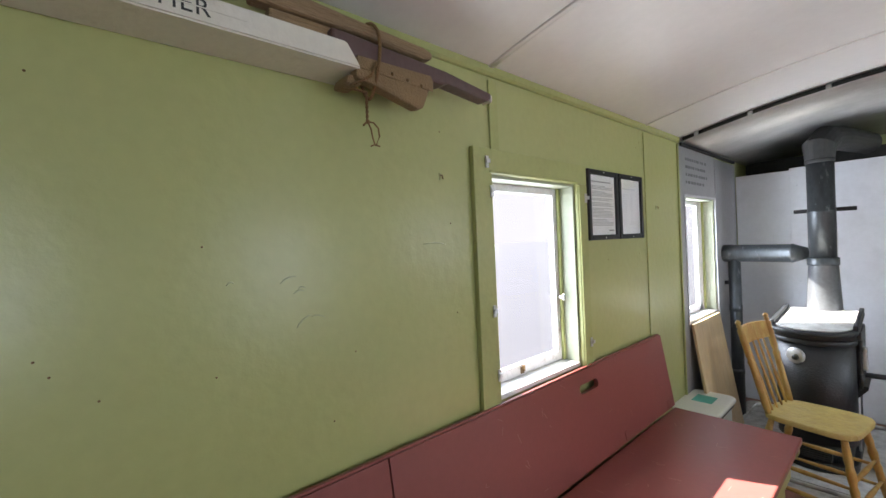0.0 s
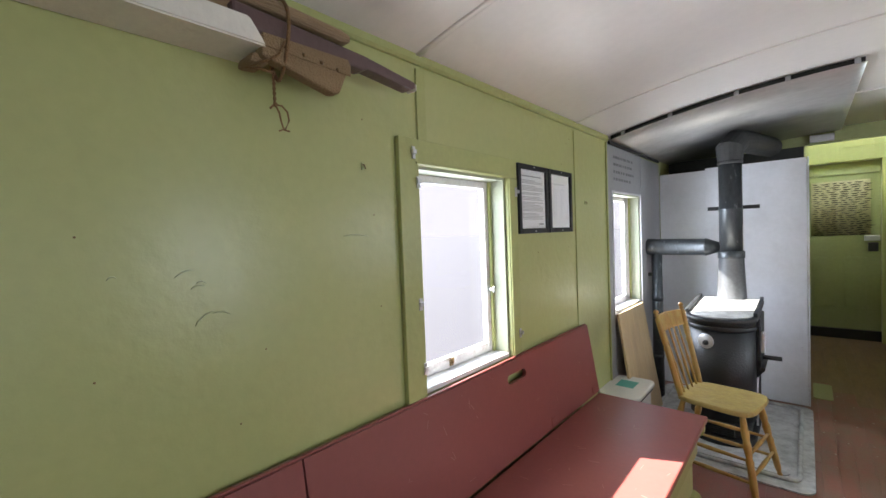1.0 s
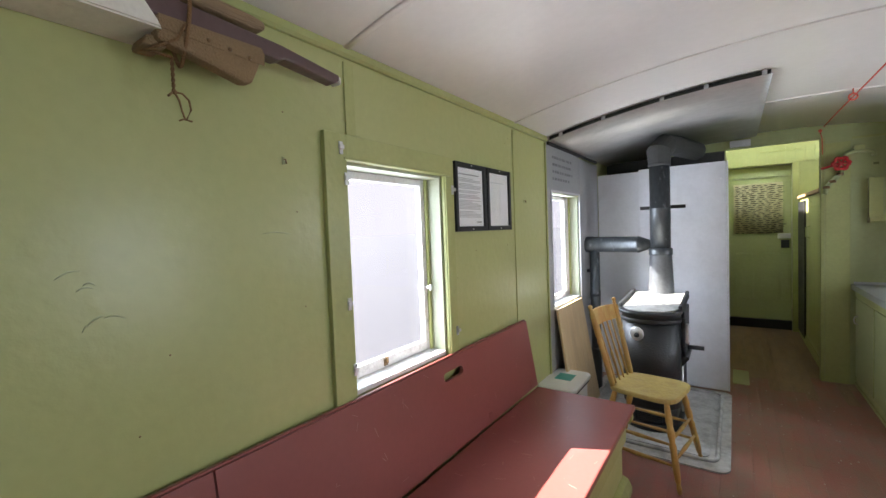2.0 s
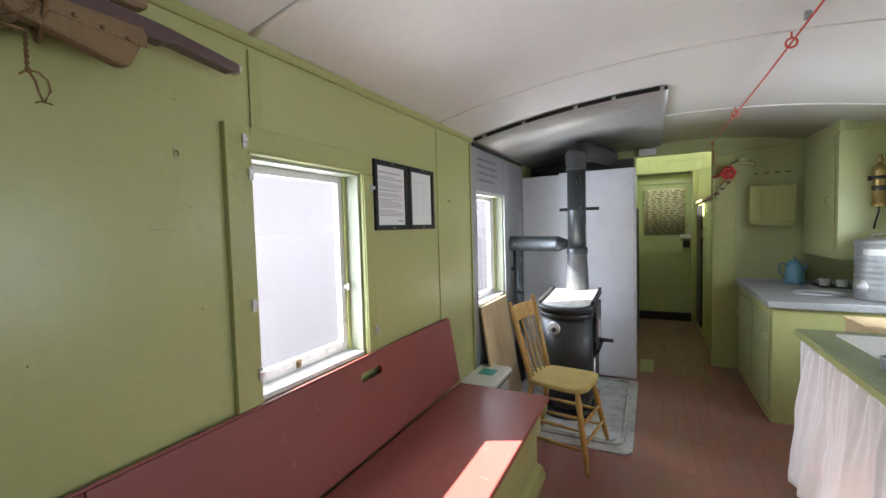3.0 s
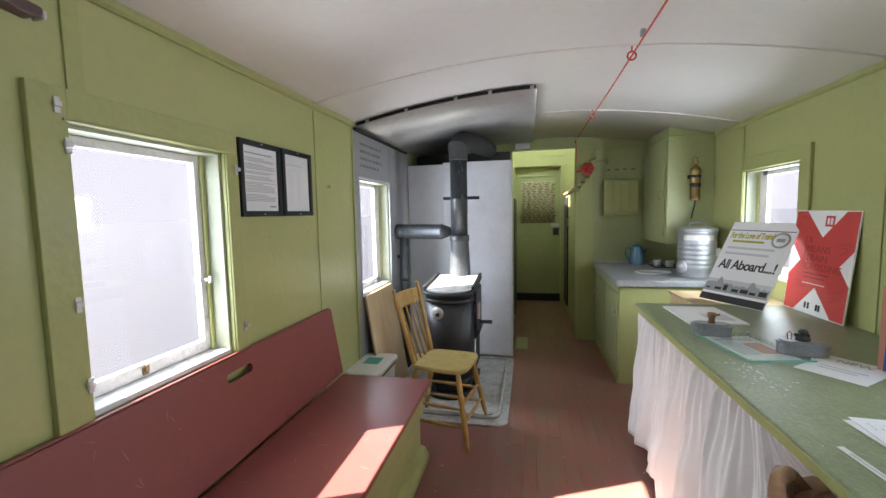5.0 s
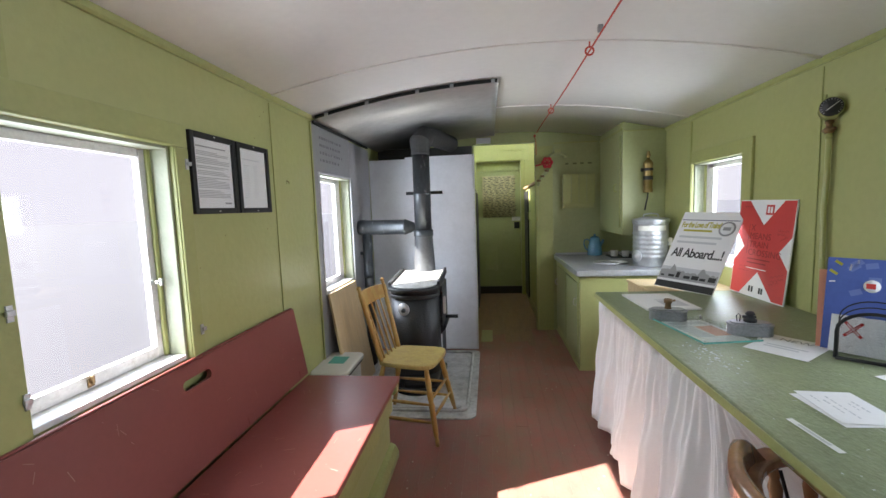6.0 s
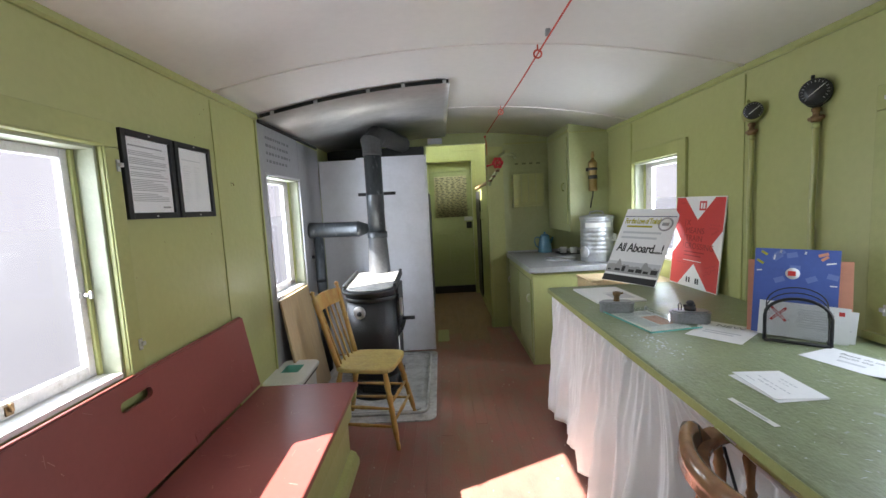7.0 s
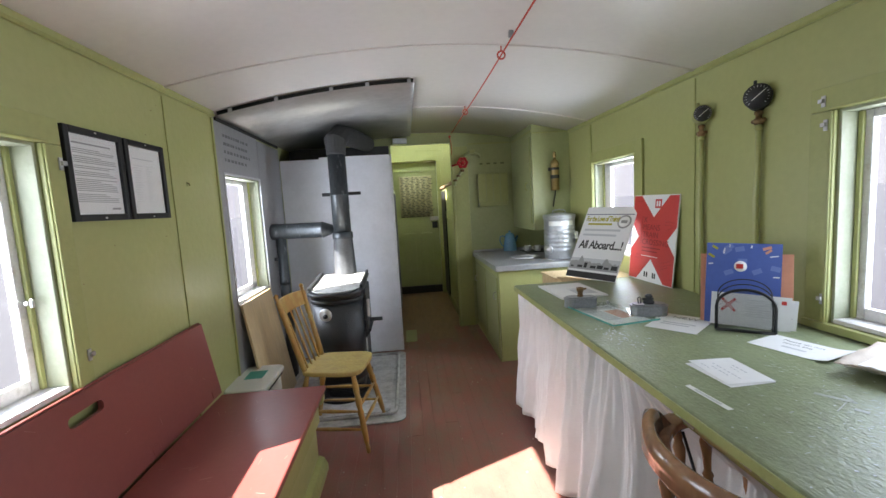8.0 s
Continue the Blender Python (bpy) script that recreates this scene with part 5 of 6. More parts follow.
part("spout", bm_tube([(0.058, 0, 0.11), (0.085, 0, 0.15), (0.095, 0, 0.178)], [0.022, 0.015, 0.010], 10), "enamel", pot)
dish = solo("serving_tray", bm_prism(rounded(2.55, 2.86, 4.56, 4.84, 0.03), "z", 0.9212, 0.929, 0.003), "black", "dark tray under the cups on the counter", "tray")
for x, y in ((2.615, 4.70), (2.715, 4.64)):
    c = thing("cup", "small white enamel cup on the dark tray", "cup", "cups on the tray", at=(x, y, 0.9295))
    part("bowl", bm_lathe([(0.0, 0.0), (0.034, 0.0), (0.040, 0.06), (0.041, 0.062), (0.037, 0.06), (0.032, 0.006), (0.0, 0.006)], 20), "plastic", c)
    part("handle", bm_tube([(-0.038, 0, 0.05), (-0.058, 0, 0.046), (-0.06, 0, 0.026), (-0.036, 0, 0.016)], 0.004, 6), "plastic", c)

# ---- long green table with its cloth skirt ----
TX, TY0, TY1, TZ = 1.975, -0.75, 2.92, 0.90
table = thing("work_table", "long green painted wooden table with a worn top", "table")
part("tabletop", bm_prism([(TX, TY0), (W - 0.003, TY0), (W - 0.003, TY1), (TX + 0.012, TY1), (TX, TY1 - 0.012)], "z", TZ - 0.034, TZ, 0.007), "green_table", table)
# Paler strip paints in the window light caught by the table edge.
part("lit_edge_strip", bm_box(TX - 0.005, TX - 0.0005, TY0, TY1 - 0.013, TZ - 0.036, TZ - 0.006, 0.002), "green_trim", table, "edge strip in lighter green for the window light it catches")
part("apron", bm_box(TX + 0.075, TX + 0.10, TY0 + 0.05, TY1 - 0.05, TZ - 0.12, TZ - 0.035, 0.003), "green_trim", table)
part("end_panel", bm_box(TX + 0.11, W - 0.004, TY1 - 0.05, TY1 - 0.025, 0.0, TZ - 0.035, 0.003), "green", table)
for y in (TY0 + 0.06, 0.30, TY1 - 0.16):
    part("leg", bm_box(TX + 0.11, TX + 0.18, y, y + 0.07, 0.0, TZ - 0.035, 0.004), "green", table)
    part("leg", bm_box(W - 0.08, W - 0.01, y, y + 0.07, 0.0, TZ - 0.035, 0.004), "green", table)

# gathered cloth: random pleats that widen downwards
rnd = random.Random(21)
ph = [rnd.uniform(0, 6.28) for _ in range(8)]
Y0, Y1, NU, NV = TY0 + 0.05, 2.895, 760, 26
grid = []
for i in range(NU + 1):
    u = Y0 + (Y1 - Y0) * i / NU
    col = []
    hang = 0.055 + 0.03 * math.sin(u * 2.3 + ph[0]) + 0.018 * math.sin(u * 6.1 + ph[1])
    for j in range(NV + 1):
        v = j / NV
        z = (TZ - 0.055) * (1 - v) + hang * v
        coarse = -0.35 + abs(1.5 * math.sin(u * 19 + 0.9 * math.sin(u * 5.3))) * 0.55 + 0.75 * math.sin(u * 21 + 1.8 * math.sin(u * 4.1 + ph[2]) + 0.8 * v) + 0.55 * math.sin(u * 37 + 2.0 * math.sin(u * 6.3 + ph[3]) - 0.6 * v) + 0.35 * math.sin(u * 9 + ph[7] + v)
        finep = math.sin(u * 215 + 2.5 * math.sin(u * 17 + ph[4])) + 0.7 * math.sin(u * 117 + ph[5])
        amp = 0.006 + 0.038 * v ** 0.5
        famp = 0.0150 * max(0.10, 1 - v * 2.0)
        sag = 0.020 * math.sin(v * 3.1) * math.sin(u * 12.5 + ph[6] + 2.2 * v)
        tuck = min(max((1.46 - u) / 0.26, 0.0), 1.0)
        tuck = tuck * tuck * (3 - 2 * tuck) * min(1.0, v * 3.0) * 0.30
        x = TX + 0.044 + tuck - 0.050 * v - amp * coarse - famp * finep - sag * v
        crumple = noise.noise(Vector((u * 9, v * 4.5, 3.3))) * 0.032 * v + noise.noise(Vector((u * 26, v * 11, 8.1))) * 0.004 * v
        col.append((x + crumple, u + 0.008 * v * math.sin(u * 33), z))
    grid.append(col)
skirt = thing("table_skirt", "gathered white cotton skirt hanging from the table edge", "curtain")


def cloth_panel(cols):
    pb = bmesh.new()
    vs = [[pb.verts.new(p) for p in c] for c in cols]
    for a, b in zip(vs, vs[1:]):
        for j in range(NV):
            pb.faces.new((a[j], b[j], b[j + 1], a[j + 1])).smooth = True
    o = part("cloth_panel", pb, "cloth", skirt)
    o.modifiers.new("cloth_thickness", "SOLIDIFY").thickness = 0.002


cuts = [0, 250, 510, NU]
for a, b in zip(cuts, cuts[1:]):
    cloth_panel(grid[a:b + 1])
# the cloth turns round the far end
end = [grid[-1]]
for i in range(61):
    s = i / 60
    col = []
    for j in range(NV + 1):
        v = j / NV
        z = (TZ - 0.055) * (1 - v) + 0.05 * v
        x0 = grid[-1][j][0]
        col.append((x0 + 0.50 * s, Y1 + 0.004 + (0.02 + 0.03 * v) * math.sin(math.pi * min(s * 3, 0.5)) + (0.003 + 0.012 * v) * math.sin(s * 40 + v), z))
    end.append(col)
cloth_panel(end)
part("heading", bm_box(TX + 0.040, TX + 0.048, Y0, Y1, TZ - 0.06, TZ - 0.036, 0.002), "cloth", skirt, "plain sewn heading tape")

# ---- signs behind the table ----
def board_frame(bl, br, tl, tr):
    """Pose of a leaning board: x along its bottom, y up it, z towards the room; with width and height."""
    bl, br, tl, tr = (Vector(p) for p in (bl, br, tl, tr))
    o = (bl + br) / 2
    x = ((br - bl) + (tr - tl)).normalized()
    y = (tl + tr) / 2 - o
    y = (y - x * y.dot(x))
    h = y.length
    y.normalize()
    z = x.cross(y)
    m = Matrix((x, y, z)).transposed().to_4x4()
    m.translation = o
    return m, ((br - bl).length + (tr - tl).length) / 2, h


easel = thing("plywood_crate", "pale plywood crate standing between counter and table", "crate", at=(2.62, 3.245, 0))
part("box", bm_box(-0.27, 0.30, -0.30, 0.16, 0.0, 0.880, 0.004), "ply", easel)
own = bm_box(-0.28, 0.31, -0.31, 0.17, 0.881, 0.898, 0.003)
part("lid", own, "ply", easel)
m, bw, bh = board_frame((2.444, 3.118, 0.905), (2.655, 2.743, 0.903), (2.721, 3.250, 1.428), (2.932, 2.876, 1.422))
poster = thing("poster_board", "white railway poster board leaning on the crate", "poster", at=m)
part("board", bm_box(-bw / 2, bw / 2, 0, bh, -0.008, 0, 0.0015), "paper", poster)
h = bw / 2


def flat(x0, x1, y0, y1, z=0.0008):
    return bm_box(x0, x1, y0, y1, 0.0001, z)


part("band", flat(-h + 0.006, h - 0.01, bh * 0.888, bh * 0.897), "navy", poster)
part("lettering", text_bm("For the Love of Trains!", 0.050, pose(-0.048, bh * 0.825, 0.0008) @ Matrix.Diagonal((0.74, 1.25, 1, 1)), 0.86, bold=0.0012), "gold_ink", poster, "yellow lettering")
part("band", flat(-h + 0.05, h - 0.17, bh * 0.74, bh * 0.765), "gold_ink", poster)
for k, y in enumerate((0.655, 0.585)):
    part("text_bar", flat(-h + 0.035, h - 0.085 - 0.02 * k, bh * y, bh * (y + 0.026)), "pale_ink", poster)
part("lettering", text_bm("All Aboard....!", 0.080, pose(0.005, bh * 0.455, 0.0008) @ Matrix.Diagonal((0.93, 1.2, 1, 1)), 0.92, bold=0.0016), "ink", poster, "large black lettering")
seal = part("seal", bm_lathe([(0.0, 0), (0.055, 0), (0.055, 0.0008), (0, 0.0008)], 28, None, pose(h - 0.075, bh * 0.79, 0.0002)), "grey_ink", poster, "round grey seal")
part("seal_ring", bm_lathe([(0.0, 0), (0.043, 0), (0.043, 0.0012), (0, 0.0012)], 28, None, pose(h - 0.075, bh * 0.79, 0.0004)), "paper", seal)
part("seal_core", flat(h - 0.10, h - 0.05, bh * 0.77, bh * 0.81, 0.0024), "grey_ink", seal)
pic = part("photo_band", flat(-h + 0.004, h - 0.004, bh * 0.115, bh * 0.27), "pale_ink", poster, "printed grey landscape picture")
rnd = random.Random(5)
pts = [(-h + 0.004, bh * 0.115)]
for k in range(25):
    pts.append((-h + 0.004 + (bw - 0.008) * k / 24, bh * (0.20 + 0.035 * rnd.random() + (0.07 if k in (5, 6, 17, 18) else 0))))
pts.append((h - 0.004, bh * 0.115))
part("skyline", bm_prism(pts[::-1], "z", 0.0009, 0.0013), "grey_ink", pic)
for k in range(7):
    x0 = -h + 0.02 + k * bw / 7.4
    part("shape", flat(x0, x0 + rnd.uniform(0.02, 0.05), bh * 0.14, bh * (0.16 + 0.05 * rnd.random()), 0.0019), "ink", pic)
part("band", flat(-h + 0.001, h - 0.001, 0.002, bh * 0.085), "ink", poster)
part("stripe", flat(-h + 0.001, h - 0.001, bh * 0.090, bh * 0.105), "paper", poster)

m, bw, bh = board_frame((2.849, 2.915, 0.902), (2.889, 2.450, 0.902), (2.922, 2.862, 1.505), (2.933, 2.377, 1.497))
xs = thing("crossing_poster", "red and white crossing safety poster leaning against the wall", "poster", at=m)
part("board", bm_box(-bw / 2, bw / 2, 0, bh, -0.008, 0, 0.0015), "paper", xs)
h = bw / 2
cx, cy = 0.0, bh * 0.5
a = h * 0.98


def cross_shape():
    t = a * 0.60
    hh = bh / 2 * 0.98
    return [(-a, cy - hh), (-a + t * 0.62, cy - hh), (0, cy - hh * 0.48), (a - t * 0.62, cy - hh), (a, cy - hh), (a, cy - hh * 0.34), (a * 0.64, cy - hh * 0.02), (a, cy + hh * 0.30),
            (a, cy + hh), (a - t * 0.62, cy + hh), (0, cy + hh * 0.50), (-a + t * 0.62, cy + hh), (-a, cy + hh), (-a, cy + hh * 0.34), (-a * 0.64, cy + hh * 0.02), (-a, cy - hh * 0.30)]


own = bm_prism(cross_shape(), "z", 0.0001, 0.001)
bmesh.ops.triangulate(own, faces=[f for f in own.faces if len(f.verts) > 4])
part("red_cross", own, "red_ink", xs, "broad red cross print")
for k, wd in enumerate(("X", "MEANS", "TRAIN", "CROSSING")):
    tb = text_bm(wd, 0.056, Matrix.Identity(4), 1.05)
    left = min(v.co.x for v in tb.verts)
    tb.transform(pose(-0.105 - left, bh * (0.710 - 0.085 * k), 0.0012))
    part("lettering", tb, "dark_red_ink", xs, "dark red lettering")
part("rule", flat(-0.122, -0.119, bh * 0.44, bh * 0.75, 0.0016), "dark_red_ink", xs)
for y, w0 in ((0.385, 0.09), (0.345, 0.06)):
    part("text_bar", bm_box(-0.105, w0, bh * y, bh * (y + 0.012), 0.0011, 0.0016), "dark_red_ink", xs)
part("text_bar", bm_box(-0.105, 0.07, bh * 0.29, bh * 0.297, 0.0011, 0.0016), "paper", xs)
part("badge", flat(0.005, 0.07, bh * 0.85, bh * 0.95, 0.0014), "red_ink", xs, "small red square badge")
for x0 in (0.018, 0.042):
    part("badge_mark", bm_box(x0, x0 + 0.016, bh * 0.87, bh * 0.93, 0.0015, 0.002), "paper", xs)
for x0 in (-0.06, -0.035, 0.03, 0.05):
    part("logo_mark", flat(x0, x0 + 0.014, bh * 0.05, bh * 0.11, 0.0014), "ink", xs)
for k, (x, y, l) in enumerate(((-0.19, 0.93, 0.07), (0.12, 0.70, 0.09), (0.12, 0.665, 0.07), (-0.17, 0.30, 0.09), (-0.18, 0.26, 0.10), (0.11, 0.24, 0.10), (0.12, 0.20, 0.09), (0.10, 0.16, 0.08), (0.14, 0.60, 0.06))):
    own = bm_tube([(x + l * u, bh * y + 0.006 * math.sin(u * 23 + k) + 0.03 * u * (k > 4), 0.0012) for u in [q / 14 for q in range(15)]], 0.0008, 4)
    part("scribble", own, "dark_red_ink", xs)

# ---- gauges on painted pipes ----
def gauge(y, z, r, x_face, label, body):
    g = thing("pressure_gauge", label, "gauge", "pressure gauges", at=(W - 0.001, y, 0))
    part("pipe", bm_tube([(-0.022, 0.0, TZ + 0.003), (-0.022, 0.0, 1.2), (-0.022, 0.008, 1.45), (-0.022, 0.0, 1.62), (-0.022, 0, z - r - 0.06)], 0.0125, 10), "green", g, "painted green pipe")
    part("coupling", bm_lathe([(0.016, 0), (0.016, 0.02)], 10, None, Matrix.Translation((-0.022, 0, z - r - 0.095))), "green_trim", g)
    part("cock", bm_lathe([(0.016, -0.025), (0.021, -0.018), (0.021, 0.0), (0.013, 0.006), (0.013, 0.02), (0.018, 0.024), (0.018, 0.036), (0.010, 0.04)], 10, None, Matrix.Translation((-0.024, 0, z - r - 0.045))), "bronze", g)
    part("cock_key", bm_rod((-0.024, -0.035, z - r - 0.052), (-0.024, 0.035, z - r - 0.052), 0.009), "bronze", g)
    aim = Vector((-0.80, -0.60, 0.03)) if body == "black" else Vector((-0.55, -0.83, 0.0))
    turn = Matrix.Translation((-0.022, 0, z)) @ aim.to_track_quat("Z", "Y").to_matrix().to_4x4() @ Matrix.Translation((0, 0, -0.02 if body == "black" else 0.0))
    c = part("case", bm_lathe([(r * 1.02, -0.012), (r * 1.08, -0.008), (r * 1.05, 0.0), (r * 0.98, 0.004), (r * 0.98, 0.045), (r * 1.03, 0.048), (r * 1.03, 0.058), (r * 0.94, 0.062)], 28, None, turn), body, g)
    part("face", bm_lathe([(0, 0.0625), (r * 0.93, 0.0625), (r * 0.93, 0.0632), (0, 0.0632)], 28, None, turn), "dial", c, "dark dial with pale ticks")
    own = bmesh.new()
    for k in range(17):
        t = radians(-45 + 270 * k / 16)
        q = bm_box(r * 0.72, r * (0.88 if k % 4 else 0.86), -0.0008 if k % 4 else -0.0016, 0.0008 if k % 4 else 0.0016, 0.0633, 0.0639)
        merge(own, q, turn @ pose(0, 0, 0, 0, 0, math.degrees(t)))
    part("ticks", own, "pale_ink", c)
    own = bm_box(-r * 0.5, r * 0.75, -0.0018, 0.0018, 0.0642, 0.0652)
    own.transform(turn @ pose(0, 0, 0, 0, 0, 40))
    part("needle", own, "plastic", c)
    own = bm_lathe([(0.0, 0.0), (0.007, 0.0), (0.007, 0.02), (0.0, 0.022)], 10, None, Matrix.Translation((-0.045, 0.0, z + r * 1.0)))
    part("lug", own, body, g)


gauge(2.235, 1.935, 0.047, 0, "small pressure gauge on a painted pipe against the wall", "green_trim")
gauge(1.850, 1.935, 0.056, 0, "large black pressure gauge on a painted pipe against the wall", "black")


# ---- things on the table ----
Z0 = TZ + 0.0008


def sheet_paper(name, c, w, l, turn, label, lines, cat="paper", curl=0.0, words=(), lift=0.0):
    """A sheet lying on the table with printed lines; c: its centre."""
    o = thing(name, label, cat, at=pose(c[0], c[1], Z0 + lift, 0, 0, turn))
    own = bmesh.new()
    n = 14
    rows = []
    for i in range(n + 1):
        u = -l / 2 + l * i / n
        q = i / n
        z = 0.0006 + curl * max(0, 1 - q * 3.5) ** 2 + curl * 0.5 * max(0, q - 0.75) ** 1.5
        rows.append([own.verts.new((x, u, z + dz)) for dz in (0, 0.0006) for x in (-w / 2, w / 2)])
    for a, b in zip(rows, rows[1:]):
        own.faces.new((a[2], a[3], b[3], b[2]))
        own.faces.new((a[0], b[0], b[1], a[1]))
        own.faces.new((a[0], a[2], b[2], b[0]))
        own.faces.new((a[1], b[1], b[3], a[3]))
    own.faces.new((rows[0][0], rows[0][1], rows[0][3], rows[0][2]))
    own.faces.new((rows[-1][0], rows[-1][2], rows[-1][3], rows[-1][1]))
    bmesh.ops.recalc_face_normals(own, faces=own.faces[:])
    pp = part("sheet", own, "paper", o)
    for x0, x1, y0, y1 in lines:
        part("text_bar", bm_box(x0, x1, y0, y1, 0.0014, 0.0017), "pale_ink", pp)
    for wd, x, y, s, rot in words:
        part("lettering", text_bm(wd, s, pose(x, y, 0.0020 + curl * 0.16, 0, 0, rot), 1.0, 0.0002), "grey_ink", pp)
    return o


# booklet far along the table
bk = thing("booklet", "thin white spiral booklet lying on the table", "booklet", at=pose(2.275, 2.585, Z0, 0, 0, 2))
part("page_block", bm_box(-0.145, 0.145, -0.205, 0.205, 0, 0.010, 0.001), "paper", bk)
part("print", bm_box(-0.02, 0.11, -0.14, 0.0, 0.0101, 0.0105), "pale_ink", bk, "pale printed picture")
part("text_bar", bm_box(-0.02, 0.11, 0.02, 0.03, 0.0101, 0.0105), "pale_ink", bk)
part("spine", bm_box(-0.152, -0.1455, -0.205, 0.205, 0.0, 0.011, 0.001), "plastic", bk)


def torpedo_tin(c, turn, label, knob):
    """An oval lidded tin with a burner or knob on top."""
    o = thing("oil_lamp_tin", label, "lamp", "oval tins", at=pose(c[0], c[1], Z0, 0, 0, turn))
    r = rounded(-0.088, 0.088, -0.045, 0.045, 0.0445, 8)
    b = bm_prism(r, "z", 0.0, 0.050, 0.004)
    part("body", b, "tin", o)
    r2 = rounded(-0.091, 0.091, -0.048, 0.048, 0.0475, 8)
    part("seam", bm_prism(r2, "z", 0.046, 0.053, 0.002), "tin", o)
    r3 = rounded(-0.080, 0.080, -0.038, 0.038, 0.0375, 8)
    part("top", bm_prism(r3, "z", 0.053, 0.060, 0.004), "tin", o)
    if knob:
        part("burner", bm_lathe([(0.018, 0.060), (0.015, 0.066), (0.014, 0.085), (0.019, 0.090), (0.021, 0.108), (0.017, 0.110), (0.010, 0.104), (0.0, 0.104)], 16), "bronze", o, "tarnished brass burner")
        part("wick_knob", bm_rod((0.014, 0, 0.099), (0.034, 0, 0.103), 0.005), "bronze", o)
    else:
        part("cap", bm_lathe([(0.026, 0.060), (0.026, 0.072), (0.018, 0.076), (0.014, 0.090), (0.020, 0.094), (0.012, 0.106), (0.0, 0.108)], 14), "iron", o, "dark screw cap")
        part("lug", bm_rod((0.022, 0.0, 0.082), (-0.030, 0.0, 0.082), 0.006), "iron", o)
        part("bail", bm_tube([(-0.050, 0.0, 0.060), (-0.054, 0.0, 0.085), (-0.046, 0.0, 0.096), (-0.038, 0.0, 0.085), (-0.040, 0, 0.060)], 0.002, 6), "black", o)


torpedo_tin((2.165, 2.190), -10, "oval grey tin lamp with a brass burner on the table", True)
torpedo_tin((2.415, 1.935), -12, "oval grey tin with a dark screw cap on the table", False)

gf = thing("glass_sign_holder", "thick clear glass sign holder lying flat over a printed leaflet", "sign holder", at=pose(2.245, 2.000, Z0, 0, 0, 9))
lf = part("leaflet", bm_box(-0.105, 0.105, -0.165, 0.165, 0.0, 0.0012), "paper", gf)
part("print", bm_box(0.0, 0.085, -0.09, 0.06, 0.0013, 0.0016), "peach", lf, "faded peach and grey picture")
part("print", bm_box(-0.09, -0.01, -0.10, 0.08, 0.0013, 0.0016), "pale_ink", lf)
part("print", bm_box(-0.09, 0.085, 0.09, 0.14, 0.0013, 0.0016), "pale_ink", lf)
g = part("glass_sheet", bm_box(-0.130, 0.130, -0.20, 0.20, 0.004, 0.012, 0.001), "glass_green", gf, "clear glass with a greenish edge")
for x0, x1, y0, y1 in ((-0.131, -0.1285, -0.20, 0.20), (-0.13, 0.13, -0.2015, -0.199)):
    part("edge", bm_box(x0, x1, y0, y1, 0.005, 0.011), "teal", gf, "pale teal polished edge")
for x in (-0.12, 0.12):
    for y in (-0.19, 0.19):
        part("foot", bm_lathe([(0.006, 0.0), (0.006, 0.016), (0.004, 0.018)], 10, None, Matrix.Translation((x, y, 0))), "plastic", gf)

sheet_paper("notice_sheet", (2.465, 1.765), 0.215, 0.28, -52, "white notice sheet under the oval tin on the table", [(-0.07, 0.07, -0.02, -0.008), (-0.07, 0.05, -0.05, -0.038)], words=(("NEW", 0.0, 0.085, 0.05, 0),))
sheet_paper("notice_card", (2.272, 1.232), 0.155, 0.205, -4, "stack of white cards with small print on the table", lift=0.002, lines=[(0.035, 0.040, y, y + 0.012) for y in (-0.03, -0.012, 0.008, 0.025)] + [(0.018, 0.021, y, y + 0.010) for y in (-0.02, -0.004, 0.012)] + [(-0.014, -0.010, y, y + 0.011) for y in (-0.07, -0.052, -0.038, -0.02, 0.0, 0.02, 0.034, 0.055)] + [(-0.034, -0.030, y, y + 0.011) for y in (-0.04, -0.024, -0.008, 0.015, 0.03)] + [(-0.052, -0.048, y, y + 0.009) for y in (0.03, 0.045, 0.06)])
sheet_paper("notice_card", (2.258, 1.222), 0.155, 0.205, 2, "stack of white cards with small print on the table", [])
st_ = sheet_paper("paper_strip", (2.077, 1.078), 0.018, 0.165, 4, "narrow white strip of paper near the table edge", [(-0.004, 0.004, -0.05, 0.05)])
sheet_paper("notice_sheet", (2.662, 1.362), 0.185, 0.265, 17, "white handwritten notice sheet with a curled end on the table", [(-0.034, -0.020, -0.035, 0.045)], curl=0.012,
            words=(("Please do not", 0.044, 0.008, 0.025, -90), ("touch the", 0.012, 0.012, 0.025, -90)))
bag = thing("paper_bag", "crumpled beige paper bag with leaflets on the table", "bag", at=pose(2.755, 1.10, Z0, 0, 0, 20))
own = bmesh.new()
g = []
for i in range(15):
    r = []
    for j in range(11):
        u, v = -0.16 + 0.32 * i / 14, -0.11 + 0.22 * j / 10
        e = min(i, 14 - i, j * 1.3, (10 - j) * 1.3)
        z = 0.012 + 0.030 * max(0, 1 - e / 3) + 0.010 * noise.noise(Vector((u * 26, v * 26, 2.2)))
        r.append(own.verts.new((u + 0.006 * noise.noise(Vector((u * 30, v * 30, 7))), v, max(z, 0.001))))
    g.append(r)
for a, b in zip(g, g[1:]):
    for j in range(10):
        own.faces.new((a[j], b[j], b[j + 1], a[j + 1])).smooth = True
ob = part("folded_paper", own, "bag", bag)
ob.modifiers.new("paper_thickness", "SOLIDIFY").thickness = 0.004
part("leaflet", bm_box(-0.11, 0.10, -0.07, 0.07, 0.026, 0.029), "paper", bag, "white leaflet")
